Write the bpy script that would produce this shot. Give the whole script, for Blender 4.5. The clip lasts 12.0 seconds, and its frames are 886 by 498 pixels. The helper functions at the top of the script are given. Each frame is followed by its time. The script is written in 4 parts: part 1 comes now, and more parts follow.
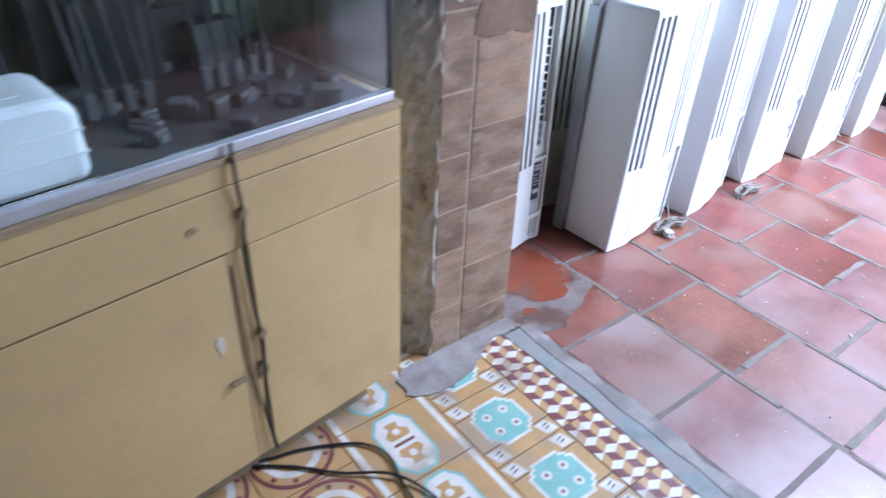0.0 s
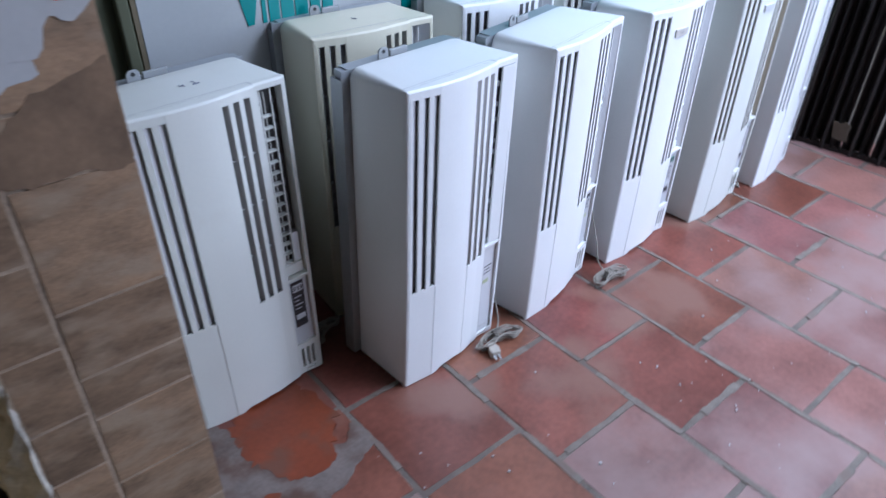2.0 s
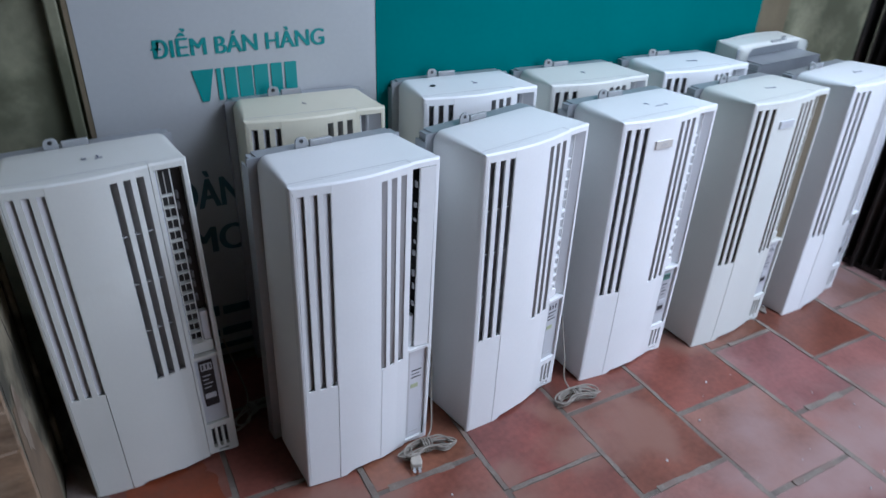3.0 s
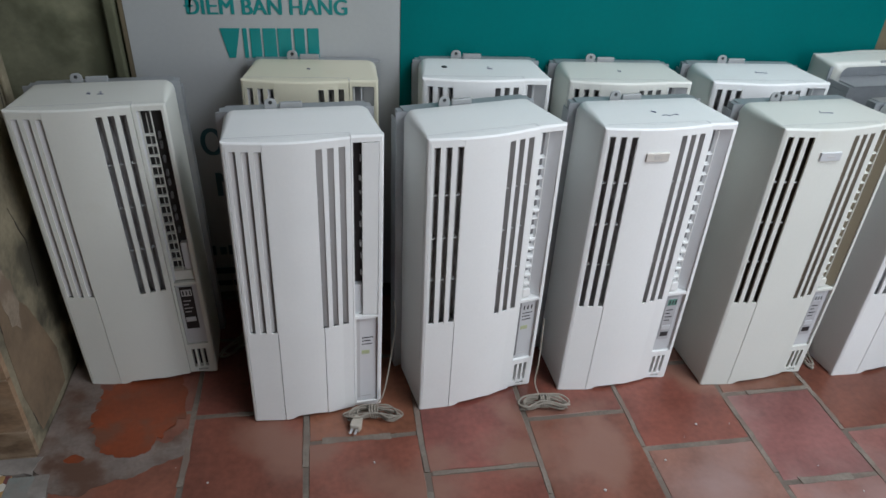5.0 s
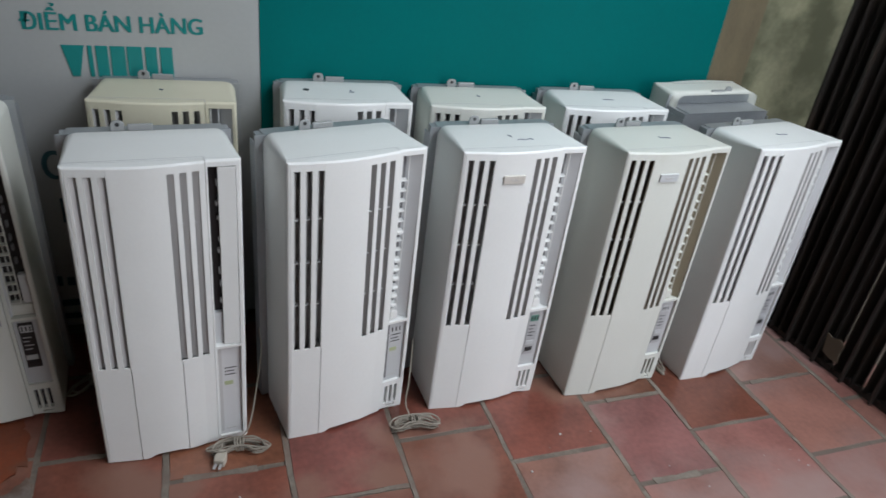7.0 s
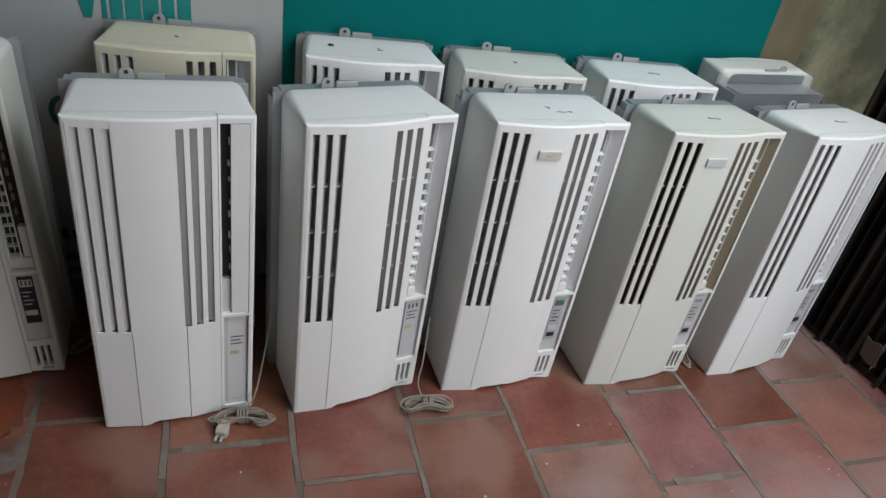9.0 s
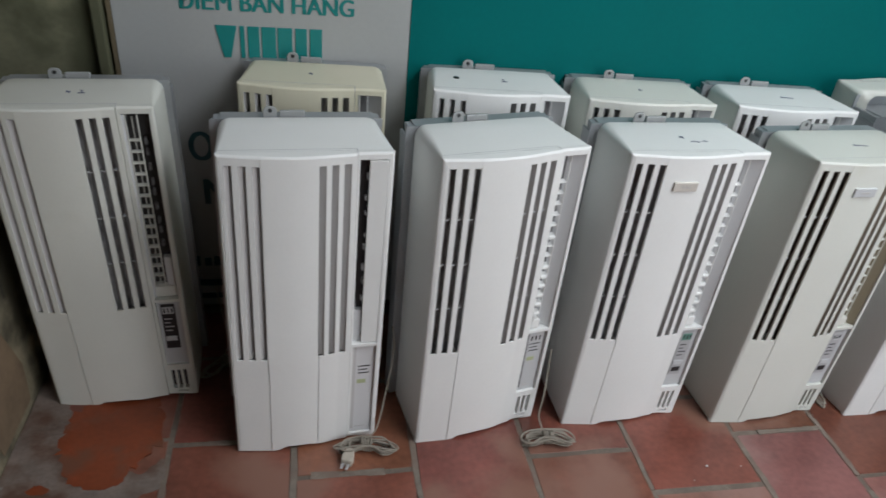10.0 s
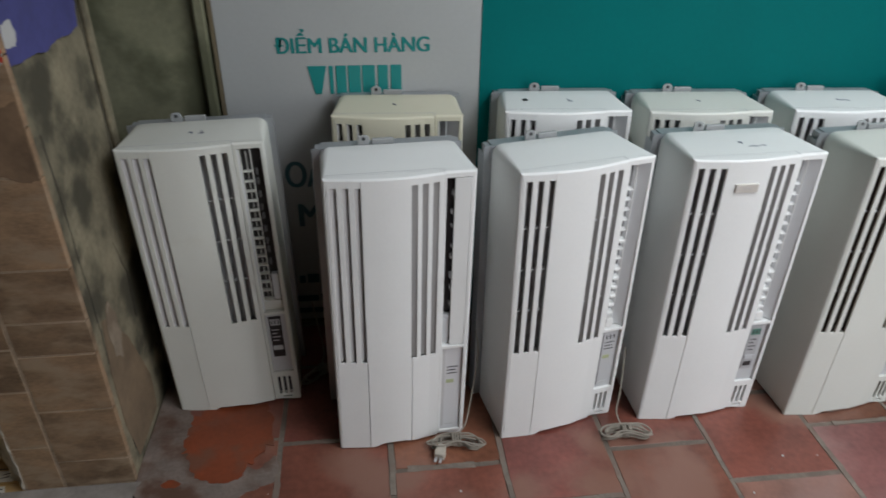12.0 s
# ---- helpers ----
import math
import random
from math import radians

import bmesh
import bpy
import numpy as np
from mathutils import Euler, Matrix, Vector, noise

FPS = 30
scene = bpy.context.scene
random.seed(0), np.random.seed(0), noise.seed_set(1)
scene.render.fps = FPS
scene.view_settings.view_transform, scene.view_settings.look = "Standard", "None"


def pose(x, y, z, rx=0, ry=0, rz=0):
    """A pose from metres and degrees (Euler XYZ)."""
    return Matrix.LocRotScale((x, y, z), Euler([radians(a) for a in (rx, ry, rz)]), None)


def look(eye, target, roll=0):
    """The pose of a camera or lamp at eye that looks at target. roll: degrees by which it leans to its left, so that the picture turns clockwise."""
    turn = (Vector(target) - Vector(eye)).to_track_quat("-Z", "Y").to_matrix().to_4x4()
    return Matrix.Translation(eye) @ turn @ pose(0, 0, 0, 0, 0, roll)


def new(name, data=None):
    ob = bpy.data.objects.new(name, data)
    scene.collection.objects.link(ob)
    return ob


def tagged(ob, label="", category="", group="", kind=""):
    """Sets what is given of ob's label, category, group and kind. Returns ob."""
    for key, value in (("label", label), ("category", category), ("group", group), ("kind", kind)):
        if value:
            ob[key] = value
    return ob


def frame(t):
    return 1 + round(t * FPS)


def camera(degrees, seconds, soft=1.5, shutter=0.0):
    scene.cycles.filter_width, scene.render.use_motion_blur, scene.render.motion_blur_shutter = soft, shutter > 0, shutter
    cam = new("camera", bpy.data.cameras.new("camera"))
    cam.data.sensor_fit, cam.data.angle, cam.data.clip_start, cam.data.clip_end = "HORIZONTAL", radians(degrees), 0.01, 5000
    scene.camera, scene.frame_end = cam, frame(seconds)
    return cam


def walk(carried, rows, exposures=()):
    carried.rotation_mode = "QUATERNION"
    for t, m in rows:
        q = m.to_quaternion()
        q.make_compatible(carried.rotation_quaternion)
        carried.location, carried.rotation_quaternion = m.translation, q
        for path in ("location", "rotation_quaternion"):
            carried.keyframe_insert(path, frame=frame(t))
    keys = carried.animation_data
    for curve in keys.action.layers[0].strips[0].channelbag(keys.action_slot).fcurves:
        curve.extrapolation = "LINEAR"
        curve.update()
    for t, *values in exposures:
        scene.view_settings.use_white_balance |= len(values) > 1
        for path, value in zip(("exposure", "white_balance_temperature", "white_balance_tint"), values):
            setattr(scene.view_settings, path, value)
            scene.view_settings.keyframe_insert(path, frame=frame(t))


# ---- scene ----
import itertools

cam = camera(65.2, 12.0, shutter=0.5)
PATH = [
    (0, (-0.122, -0.144, 1.207), (0.916, 1.147, 0.087), 2.5),
    (0.4, (0.098, -0.204, 1.241), (1.052, 1.133, 0.100), 1.5),
    (0.5, (0.135, -0.205, 1.239), (1.080, 1.145, 0.105), 1.8),
    (0.8, (0.255, -0.197, 1.244), (1.215, 1.180, 0.156), 1.5),
    (1, (0.322, -0.147, 1.233), (1.308, 1.228, 0.165), 2.2),
    (1.2, (0.405, -0.072, 1.248), (1.457, 1.246, 0.173), 1.9),
    (1.5, (0.530, -0.036, 1.225), (1.644, 1.253, 0.177), -2.0),
    (2, (0.704, -0.001, 1.220), (1.774, 1.245, 0.079), 1.2),
    (2.5, (0.975, -0.095, 1.271), (1.932, 1.308, 0.216), 5.2),
    (2.8, (1.081, -0.134, 1.270), (2.020, 1.319, 0.267), 4.8),
    (3, (1.127, -0.135, 1.258), (1.967, 1.378, 0.255), 2.2),
    (3.2, (1.190, -0.111, 1.251), (1.994, 1.400, 0.218), 6.9),
    (4.8, (1.647, -0.312, 1.288), (1.929, 1.345, 0.204), 1.9),
    (5, (1.616, -0.313, 1.290), (1.923, 1.346, 0.216), 3.0),
    (5.5, (1.569, -0.312, 1.302), (2.049, 1.298, 0.218), 3.6),
    (6, (1.607, -0.330, 1.289), (2.228, 1.251, 0.235), 8.0),
    (6.5, (1.617, -0.313, 1.287), (2.305, 1.263, 0.266), 7.9),
    (7, (1.651, -0.320, 1.303), (2.292, 1.288, 0.301), 7.4),
    (7.2, (1.658, -0.314, 1.303), (2.249, 1.308, 0.294), 7.4),
    (8.8, (1.662, -0.224, 1.261), (2.255, 1.344, 0.170), 10.4),
    (9, (1.668, -0.221, 1.267), (2.261, 1.348, 0.175), 10.3),
    (9.5, (1.628, -0.198, 1.261), (2.153, 1.408, 0.193), 11.2),
    (10, (1.573, -0.177, 1.274), (1.943, 1.468, 0.200), 6.3),
    (10.5, (1.544, -0.198, 1.268), (1.883, 1.441, 0.175), 5.3),
    (11, (1.522, -0.233, 1.277), (1.889, 1.387, 0.162), 4.9),
    (11.5, (1.521, -0.278, 1.299), (1.831, 1.385, 0.233), 1.4),
    (12, (1.500, -0.305, 1.324), (1.707, 1.397, 0.293), 0.9),
]
EXPOSURES = [(0.0, 2.08, 5000, 17), (0.5, 1.82, 5000, 17), (1.0, 1.52, 4950, 16), (1.6, 1.02, 5000, 15), (2.5, 0.65, 5250, 14), (3.0, 0.35, 5350, 13), (3.6, 0.2, 5700, 11),
             (4.8, 0.1, 6150, 9), (7.5, 0.05, 6300, 9), (9.0, -0.02, 6450, 9), (12.0, 0.02, 6450, 9)]
walk(cam, [(t, look(eye, target, roll)) for t, eye, target, roll in PATH], EXPOSURES)

# ---- light ----
world = bpy.data.worlds.new("world")
scene.world = world
world.use_nodes = True
wn = world.node_tree
sky = wn.nodes.new("ShaderNodeTexSky")
sky.sky_type = "NISHITA"
sky.sun_disc = False
sky.sun_elevation, sky.sun_rotation = radians(48), radians(150)
wn.links.new(sky.outputs[0], wn.nodes["Background"].inputs[0])
wn.nodes["Background"].inputs[1].default_value = 0.12


def area(name, m, sx, sy, watts, colour):
    d = bpy.data.lights.new(name, "AREA")
    d.shape, d.size, d.size_y, d.energy, d.color = "RECTANGLE", sx, sy, watts, colour
    ob = new(name, d)
    ob.matrix_world = m
    return ob


# stand-in daylight lamps; the roof gap and the front opening are unseen and assumed
area("roof_daylight", look((3.60, -0.02, 2.84), (4.00, 0.38, 0.4)), 1.7, 1.5, 86, (0.95, 0.98, 1.0))
area("front_fill_daylight", look((3.65, -1.38, 1.45), (3.5, 0.9, 0.2)), 1.7, 1.7, 30, (0.95, 0.98, 1.0))


# ---- materials ----
def paint(name, base, rough=0.5, metal=0.0, vary=0.12, scale=6.0, fine=90.0, bump=0.08, dirt=None, dirt_at=(0.55, 0.75), dirt_scale=3.0,
          per_piece=0.0, stretch=(1, 1, 1), spec=0.5, hue=0.0):
    """Colour with broad and fine variation, optional dirt patches and a tint of its own for each piece."""
    m = bpy.data.materials.new(name)
    m.use_nodes = True
    nt = m.node_tree
    n, ln = nt.nodes, nt.links
    bsdf = n["Principled BSDF"]
    co = n.new("ShaderNodeTexCoord")
    geo = n.new("ShaderNodeNewGeometry")
    mp = n.new("ShaderNodeMapping")
    mp.inputs["Scale"].default_value = stretch
    ln.new(geo.outputs["Position"], mp.inputs["Vector"])

    def noise_at(s, detail=4.0):
        t = n.new("ShaderNodeTexNoise")
        t.inputs["Scale"].default_value, t.inputs["Detail"].default_value = s, detail
        ln.new(mp.outputs[0], t.inputs["Vector"])
        return t

    broad, grain = noise_at(scale), noise_at(fine, 3.0)
    add = n.new("ShaderNodeMath")
    add.operation = "MULTIPLY_ADD"
    ln.new(grain.outputs["Fac"], add.inputs[0])
    add.inputs[1].default_value = 0.45
    ln.new(broad.outputs["Fac"], add.inputs[2])
    rng = n.new("ShaderNodeMapRange")
    rng.inputs[1].default_value, rng.inputs[2].default_value = 0.45, 1.0
    rng.inputs[3].default_value, rng.inputs[4].default_value = 1 - vary, 1 + vary
    ln.new(add.outputs[0], rng.inputs[0])
    value = rng.outputs[0]
    if per_piece:
        info = n.new("ShaderNodeObjectInfo")
        pr = n.new("ShaderNodeMapRange")
        pr.inputs[3].default_value, pr.inputs[4].default_value = 1 - per_piece, 1 + per_piece
        ln.new(info.outputs["Random"], pr.inputs[0])
        mul = n.new("ShaderNodeMath")
        mul.operation = "MULTIPLY"
        ln.new(value, mul.inputs[0])
        ln.new(pr.outputs[0], mul.inputs[1])
        value = mul.outputs[0]
    hsv = n.new("ShaderNodeHueSaturation")
    hsv.inputs["Color"].default_value = (*base, 1)
    if per_piece and hue:
        scatter = n.new("ShaderNodeMath")
        scatter.operation = "FRACT"
        times = n.new("ShaderNodeMath")
        times.operation = "MULTIPLY"
        times.inputs[1].default_value = 17.3
        ln.new(info.outputs["Random"], times.inputs[0])
        ln.new(times.outputs[0], scatter.inputs[0])
        hr = n.new("ShaderNodeMapRange")
        hr.inputs[3].default_value, hr.inputs[4].default_value = 0.5 - hue, 0.5 + hue
        ln.new(scatter.outputs[0], hr.inputs[0])
        ln.new(hr.outputs[0], hsv.inputs["Hue"])
    ln.new(value, hsv.inputs["Value"])
    colour = hsv.outputs[0]
    if dirt:
        dn = noise_at(dirt_scale, 7.0)
        dr = n.new("ShaderNodeMapRange")
        dr.interpolation_type = "SMOOTHSTEP"
        dr.inputs[1].default_value, dr.inputs[2].default_value = dirt_at
        ln.new(dn.outputs["Fac"], dr.inputs[0])
        mix = n.new("ShaderNodeMix")
        mix.data_type = "RGBA"
        ln.new(dr.outputs[0], mix.inputs["Factor"])
        ln.new(colour, mix.inputs[6])
        mix.inputs[7].default_value = (*dirt, 1)
        colour = mix.outputs[2]
    ln.new(colour, bsdf.inputs["Base Color"])
    rr = n.new("ShaderNodeMapRange")
    rr.inputs[3].default_value, rr.inputs[4].default_value = max(rough - 0.1, 0.03), min(rough + 0.12, 1)
    ln.new(broad.outputs["Fac"], rr.inputs[0])
    ln.new(rr.outputs[0], bsdf.inputs["Roughness"])
    bsdf.inputs["Metallic"].default_value = metal
    bsdf.inputs["Specular IOR Level"].default_value = spec
    if bump:
        b = n.new("ShaderNodeBump")
        b.inputs["Strength"].default_value, b.inputs["Distance"].default_value = bump, 0.003
        ln.new(add.outputs[0], b.inputs["Height"])
        ln.new(b.outputs[0], bsdf.inputs["Normal"])
    return m


def plastic(name, base, dirt=None, rough=0.38):
    return paint(name, base, rough, vary=0.03, scale=5, fine=160, bump=0.015, dirt=dirt, dirt_at=(0.62, 0.9), dirt_scale=7)


WHITE = plastic("white_plastic", (0.80, 0.807, 0.793))
WHITE_WARM = plastic("white_plastic_warm", (0.69, 0.695, 0.64), (0.60, 0.59, 0.52))
CREAM = plastic("yellowed_plastic", (0.66, 0.63, 0.49), (0.58, 0.53, 0.38))
AGED = plastic("aged_grey_plastic", (0.66, 0.67, 0.62), (0.58, 0.57, 0.48))
PALE_GREY = plastic("pale_grey_plastic", (0.52, 0.53, 0.54))
SLOT_GREY = plastic("slot_grey_plastic", (0.50, 0.49, 0.485))
PLATE = plastic("control_plate_plastic", (0.62, 0.62, 0.63))
# slot grey darkened for the left vanes, offsetting the lamp light they catch
VANE_SHADE = plastic("slot_vane_shaded_grey", (0.47, 0.46, 0.455))
CHEEK = plastic("outlet_cheek_grey", (0.66, 0.67, 0.68))
CHEEK_BROWN = plastic("outlet_cheek_brown", (0.22, 0.19, 0.13))
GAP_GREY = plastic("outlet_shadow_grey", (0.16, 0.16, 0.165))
BROWN_GREY = plastic("browned_plastic", (0.30, 0.26, 0.20))
PANEL_GREY = plastic("panel_grey_plastic", (0.42, 0.42, 0.43), rough=0.3)
DEEP = plastic("outlet_depth_shade", (0.035, 0.033, 0.032), rough=0.6)
DARK = paint("dark_filter", (0.40, 0.40, 0.405), 0.7, vary=0.4, scale=40, fine=400)
BROWN_DARK = paint("browned_filter", (0.10, 0.078, 0.055), 0.7, vary=0.4, scale=40, fine=400)
BLACK = plastic("black_plastic", (0.02, 0.02, 0.022))
STEEL = paint("grey_sheet_steel", (0.40, 0.42, 0.44), 0.42, 0.55, vary=0.1, scale=8, fine=120, bump=0.03, dirt=(0.3, 0.28, 0.25))
CLEAR = paint("cloudy_bracket_plastic", (0.30, 0.31, 0.31), 0.25, vary=0.06)
INK = paint("marker_ink", (0.05, 0.06, 0.14), 0.6, bump=0)
GREEN_LED = plastic("green_window", (0.11, 0.25, 0.20))
STICKER = plastic("green_yellow_sticker", (0.42, 0.46, 0.27))
BADGE = paint("badge_metal", (0.60, 0.57, 0.52), 0.35, 0.15, vary=0.08, bump=0.02)
PLUG = paint("dusty_plug_rubber", (0.42, 0.38, 0.32), 0.6, vary=0.12, scale=30)
CABLE = paint("dusty_grey_cable", (0.26, 0.232, 0.192), 0.65, vary=0.2, scale=30)
TILE_RED = paint("terracotta", (0.178, 0.062, 0.041), 0.32, vary=0.42, scale=6, fine=70, bump=0.18, dirt=(0.22, 0.11, 0.08), dirt_at=(0.49, 0.64),
                 dirt_scale=3.2, per_piece=0.16, hue=0.012)
TILE_DUSTY_LIT = paint("dusty_lit_terracotta", (0.222, 0.102, 0.082), 0.34, vary=0.36, scale=6, fine=70, bump=0.18, dirt=(0.30, 0.20, 0.182), dirt_at=(0.38, 0.70),
                   dirt_scale=3.4, per_piece=0.16, hue=0.014)
TILE_WORN = paint("worn_terracotta", (0.21, 0.105, 0.08), 0.32, vary=0.28, scale=6, fine=70, bump=0.2, dirt=(0.26, 0.185, 0.16), dirt_at=(0.34, 0.66),
                  dirt_scale=4.0, per_piece=0.10, hue=0.015)
POINTING = paint("smeared_pointing", (0.180, 0.150, 0.122), 0.75, vary=0.35, scale=18, fine=150, bump=0.45, dirt=(0.17, 0.125, 0.10), dirt_at=(0.45, 0.62), dirt_scale=14)
TILE_BARE = paint("bare_orange_terracotta", (0.200, 0.044, 0.015), 0.45, vary=0.22, scale=9, fine=90, bump=0.25, dirt=(0.155, 0.06, 0.034), dirt_at=(0.5, 0.7), dirt_scale=11)
MORTAR = paint("cement_mortar", (0.150, 0.122, 0.098), 0.7, vary=0.45, scale=14, fine=150, bump=0.4, dirt=(0.13, 0.10, 0.08), dirt_at=(0.47, 0.62), dirt_scale=9)
CEMENT = paint("cement_smear", (0.185, 0.148, 0.128), 0.45, vary=0.35, scale=12, fine=120, bump=0.5, dirt=(0.11, 0.06, 0.042), dirt_at=(0.44, 0.62), dirt_scale=9)
CEMENT_PALE = paint("pale_cement", (0.275, 0.245, 0.22), 0.8, vary=0.25, scale=14, fine=120, bump=0.5, dirt=(0.19, 0.168, 0.148), dirt_at=(0.45, 0.66), dirt_scale=10)
MINT = paint("mint_cement", (0.215, 0.24, 0.22), 0.75, vary=0.25, scale=14, fine=120, bump=0.4, dirt=(0.25, 0.225, 0.205), dirt_at=(0.42, 0.58), dirt_scale=11)
OCHRE = paint("ochre_tile", (0.44, 0.27, 0.105), 0.4, vary=0.12, scale=20, dirt=(0.33, 0.25, 0.17), dirt_at=(0.46, 0.7), dirt_scale=9)
IVORY = paint("ivory_tile", (0.62, 0.59, 0.52), 0.4, vary=0.1, scale=20, dirt=(0.38, 0.33, 0.26), dirt_at=(0.46, 0.7), dirt_scale=9)
MAROON = paint("maroon_tile", (0.16, 0.05, 0.05), 0.4, vary=0.15, scale=20, dirt=(0.3, 0.22, 0.2), dirt_at=(0.55, 0.85), dirt_scale=8)
AQUA = paint("aqua_tile", (0.22, 0.41, 0.35), 0.4, vary=0.12, scale=20, dirt=(0.4, 0.42, 0.38), dirt_at=(0.6, 0.85), dirt_scale=8)
INK_TILE = paint("dark_line_tile", (0.07, 0.05, 0.05), 0.45, vary=0.2)
PLASTER = paint("stained_plaster", (0.205, 0.176, 0.115), 0.85, vary=0.42, scale=9, fine=85, bump=0.6, dirt=(0.06, 0.053, 0.034), dirt_at=(0.44, 0.64), dirt_scale=8)
PLASTER_LIGHT = paint("pale_limewash", (0.19, 0.187, 0.118), 0.8, vary=0.3, scale=5, fine=60, bump=0.2, dirt=(0.085, 0.088, 0.05), dirt_at=(0.42, 0.62), dirt_scale=6)
PLASTER_DARK = paint("grimy_plaster", (0.50, 0.45, 0.36), 0.9, vary=0.2, scale=6, fine=60, bump=0.25, dirt=(0.30, 0.26, 0.20), dirt_at=(0.45, 0.75), dirt_scale=4)
CHIPPED = paint("chipped_render", (0.44, 0.40, 0.335), 0.9, vary=0.35, scale=22, fine=120, bump=0.8, dirt=(0.20, 0.165, 0.13), dirt_at=(0.56, 0.68), dirt_scale=16)
BRICK = paint("facing_brick", (0.225, 0.143, 0.083), 0.75, vary=0.42, scale=10, fine=90, bump=0.35, dirt=(0.32, 0.23, 0.15), dirt_at=(0.47, 0.68), dirt_scale=9,
              per_piece=0.24, stretch=(1, 1, 2.2))
JOINT = paint("pale_brown_mortar", (0.36, 0.27, 0.19), 0.85, vary=0.45, scale=16, fine=120, bump=0.3)
SCRAPED = paint("scraped_plaster", (0.235, 0.185, 0.132), 0.9, vary=0.3, scale=18, fine=110, bump=0.5, dirt=(0.17, 0.125, 0.085), dirt_at=(0.48, 0.62), dirt_scale=14)
BARE = paint("bare_brown_plaster", (0.17, 0.118, 0.072), 0.9, vary=0.25, scale=9, fine=70, bump=0.4, dirt=(0.13, 0.09, 0.055), dirt_at=(0.48, 0.7), dirt_scale=7)
CRACK = paint("crack_dark", (0.03, 0.025, 0.02), 0.95)
WALL_IN = paint("green_room_wall", (0.42, 0.50, 0.40), 0.85, vary=0.12, scale=3, bump=0.1, dirt=(0.2, 0.24, 0.18), dirt_scale=2)
CEIL = paint("dark_ceiling", (0.26, 0.25, 0.22), 0.9, vary=0.1, scale=3)
BOARD_WHITE = paint("sign_white_film", (0.375, 0.385, 0.38), 0.45, vary=0.05, scale=3, bump=0.02, dirt=(0.45, 0.46, 0.46), dirt_at=(0.6, 0.85))
BOARD_TEAL = paint("sign_teal_film", (0.0, 0.125, 0.122), 0.7, vary=0.08, scale=3, bump=0.02, spec=0.1)
LETTER = paint("sign_letter_film", (0.01, 0.21, 0.20), 0.4, vary=0.05, bump=0)
LETTER_DARK = paint("sign_dark_letter_film", (0.03, 0.10, 0.12), 0.4, vary=0.05, bump=0)
TAN = paint("brown_hardboard", (0.14, 0.112, 0.066), 0.75, vary=0.18, scale=6, fine=80, dirt=(0.165, 0.12, 0.07), dirt_scale=4, stretch=(3, 1, 1))
GATE = paint("rusty_brown_sheet", (0.022, 0.017, 0.014), 0.6, 0.2, vary=0.4, scale=9, fine=90, bump=0.2, dirt=(0.055, 0.036, 0.024), dirt_at=(0.52, 0.8),
             dirt_scale=7, stretch=(3, 3, 0.5))
CARD = paint("brown_card", (0.10, 0.075, 0.05), 0.85, vary=0.12, scale=8)
CREAM_PAINT = paint("cream_cabinet_paint", (0.46, 0.325, 0.14), 0.42, vary=0.10, scale=4, fine=60, bump=0.08, dirt=(0.33, 0.225, 0.10), dirt_at=(0.5, 0.85), dirt_scale=3.5)
WORN_WOOD = paint("worn_wood_edge", (0.30, 0.22, 0.12), 0.7, vary=0.3, scale=30, fine=150, stretch=(0.3, 4, 4))
ALU = paint("aluminium_strip", (0.55, 0.55, 0.56), 0.35, 0.6, vary=0.08, scale=20, bump=0.03)
GRIME_SHADE = paint("grime_shade_strip", (0.20, 0.15, 0.08), 0.7, vary=0.35, scale=20, fine=100)
PAPER = paint("torn_paper", (0.47, 0.46, 0.45), 0.85, vary=0.08, scale=12, bump=0.15)
PAPER_BROWN = paint("browned_paper_layer", (0.185, 0.118, 0.07), 0.85, vary=0.3, scale=14, bump=0.25)
PAPER_RED = paint("red_poster", (0.50, 0.05, 0.03), 0.6, vary=0.15, scale=12)
PAPER_YELLOW = paint("yellow_poster", (0.60, 0.30, 0.02), 0.6, vary=0.15, scale=12)
PAPER_BLUE = paint("blue_poster", (0.06, 0.06, 0.20), 0.6, vary=0.25, scale=12)
CLUTTER = [paint("clutter_black", (0.014, 0.014, 0.015), 0.6, vary=0.2), paint("clutter_grey", (0.03, 0.032, 0.034), 0.6),
           paint("clutter_silver", (0.07, 0.073, 0.076), 0.45, 0.1), paint("clutter_brown", (0.018, 0.014, 0.012), 0.5), paint("clutter_olive", (0.035, 0.04, 0.03), 0.5)]
FELT = paint("dark_shelf", (0.022, 0.02, 0.02), 0.8)

GLASS = bpy.data.materials.new("pane_glass")
GLASS.use_nodes = True
g = GLASS.node_tree.nodes["Principled BSDF"]
g.inputs["Base Color"].default_value = (0.86, 0.93, 0.90, 1)
g.inputs["Transmission Weight"].default_value, g.inputs["Roughness"].default_value, g.inputs["IOR"].default_value = 1.0, 0.03, 1.45


# ---- mesh helpers ----
def part(name, bm, material, parent=None, label="", bevel=0.0, smooth=False):
    """One mesh object from a bmesh; a part when it has a parent."""
    me = bpy.data.meshes.new(name)
    bmesh.ops.recalc_face_normals(bm, faces=bm.faces[:])
    bm.to_mesh(me)
    bm.free()
    for mm in material if isinstance(material, (list, tuple)) else [material]:
        me.materials.append(mm)
    if smooth:
        for p in me.polygons:
            p.use_smooth = True
    ob = new(name, me)
    if parent:
        ob.parent = parent
    if label:
        ob["label"] = label
    if bevel:
        b = ob.modifiers.new("bevel", "BEVEL")
        b.width, b.segments, b.limit_method, b.angle_limit = bevel, 2, "ANGLE", radians(40)
    return ob


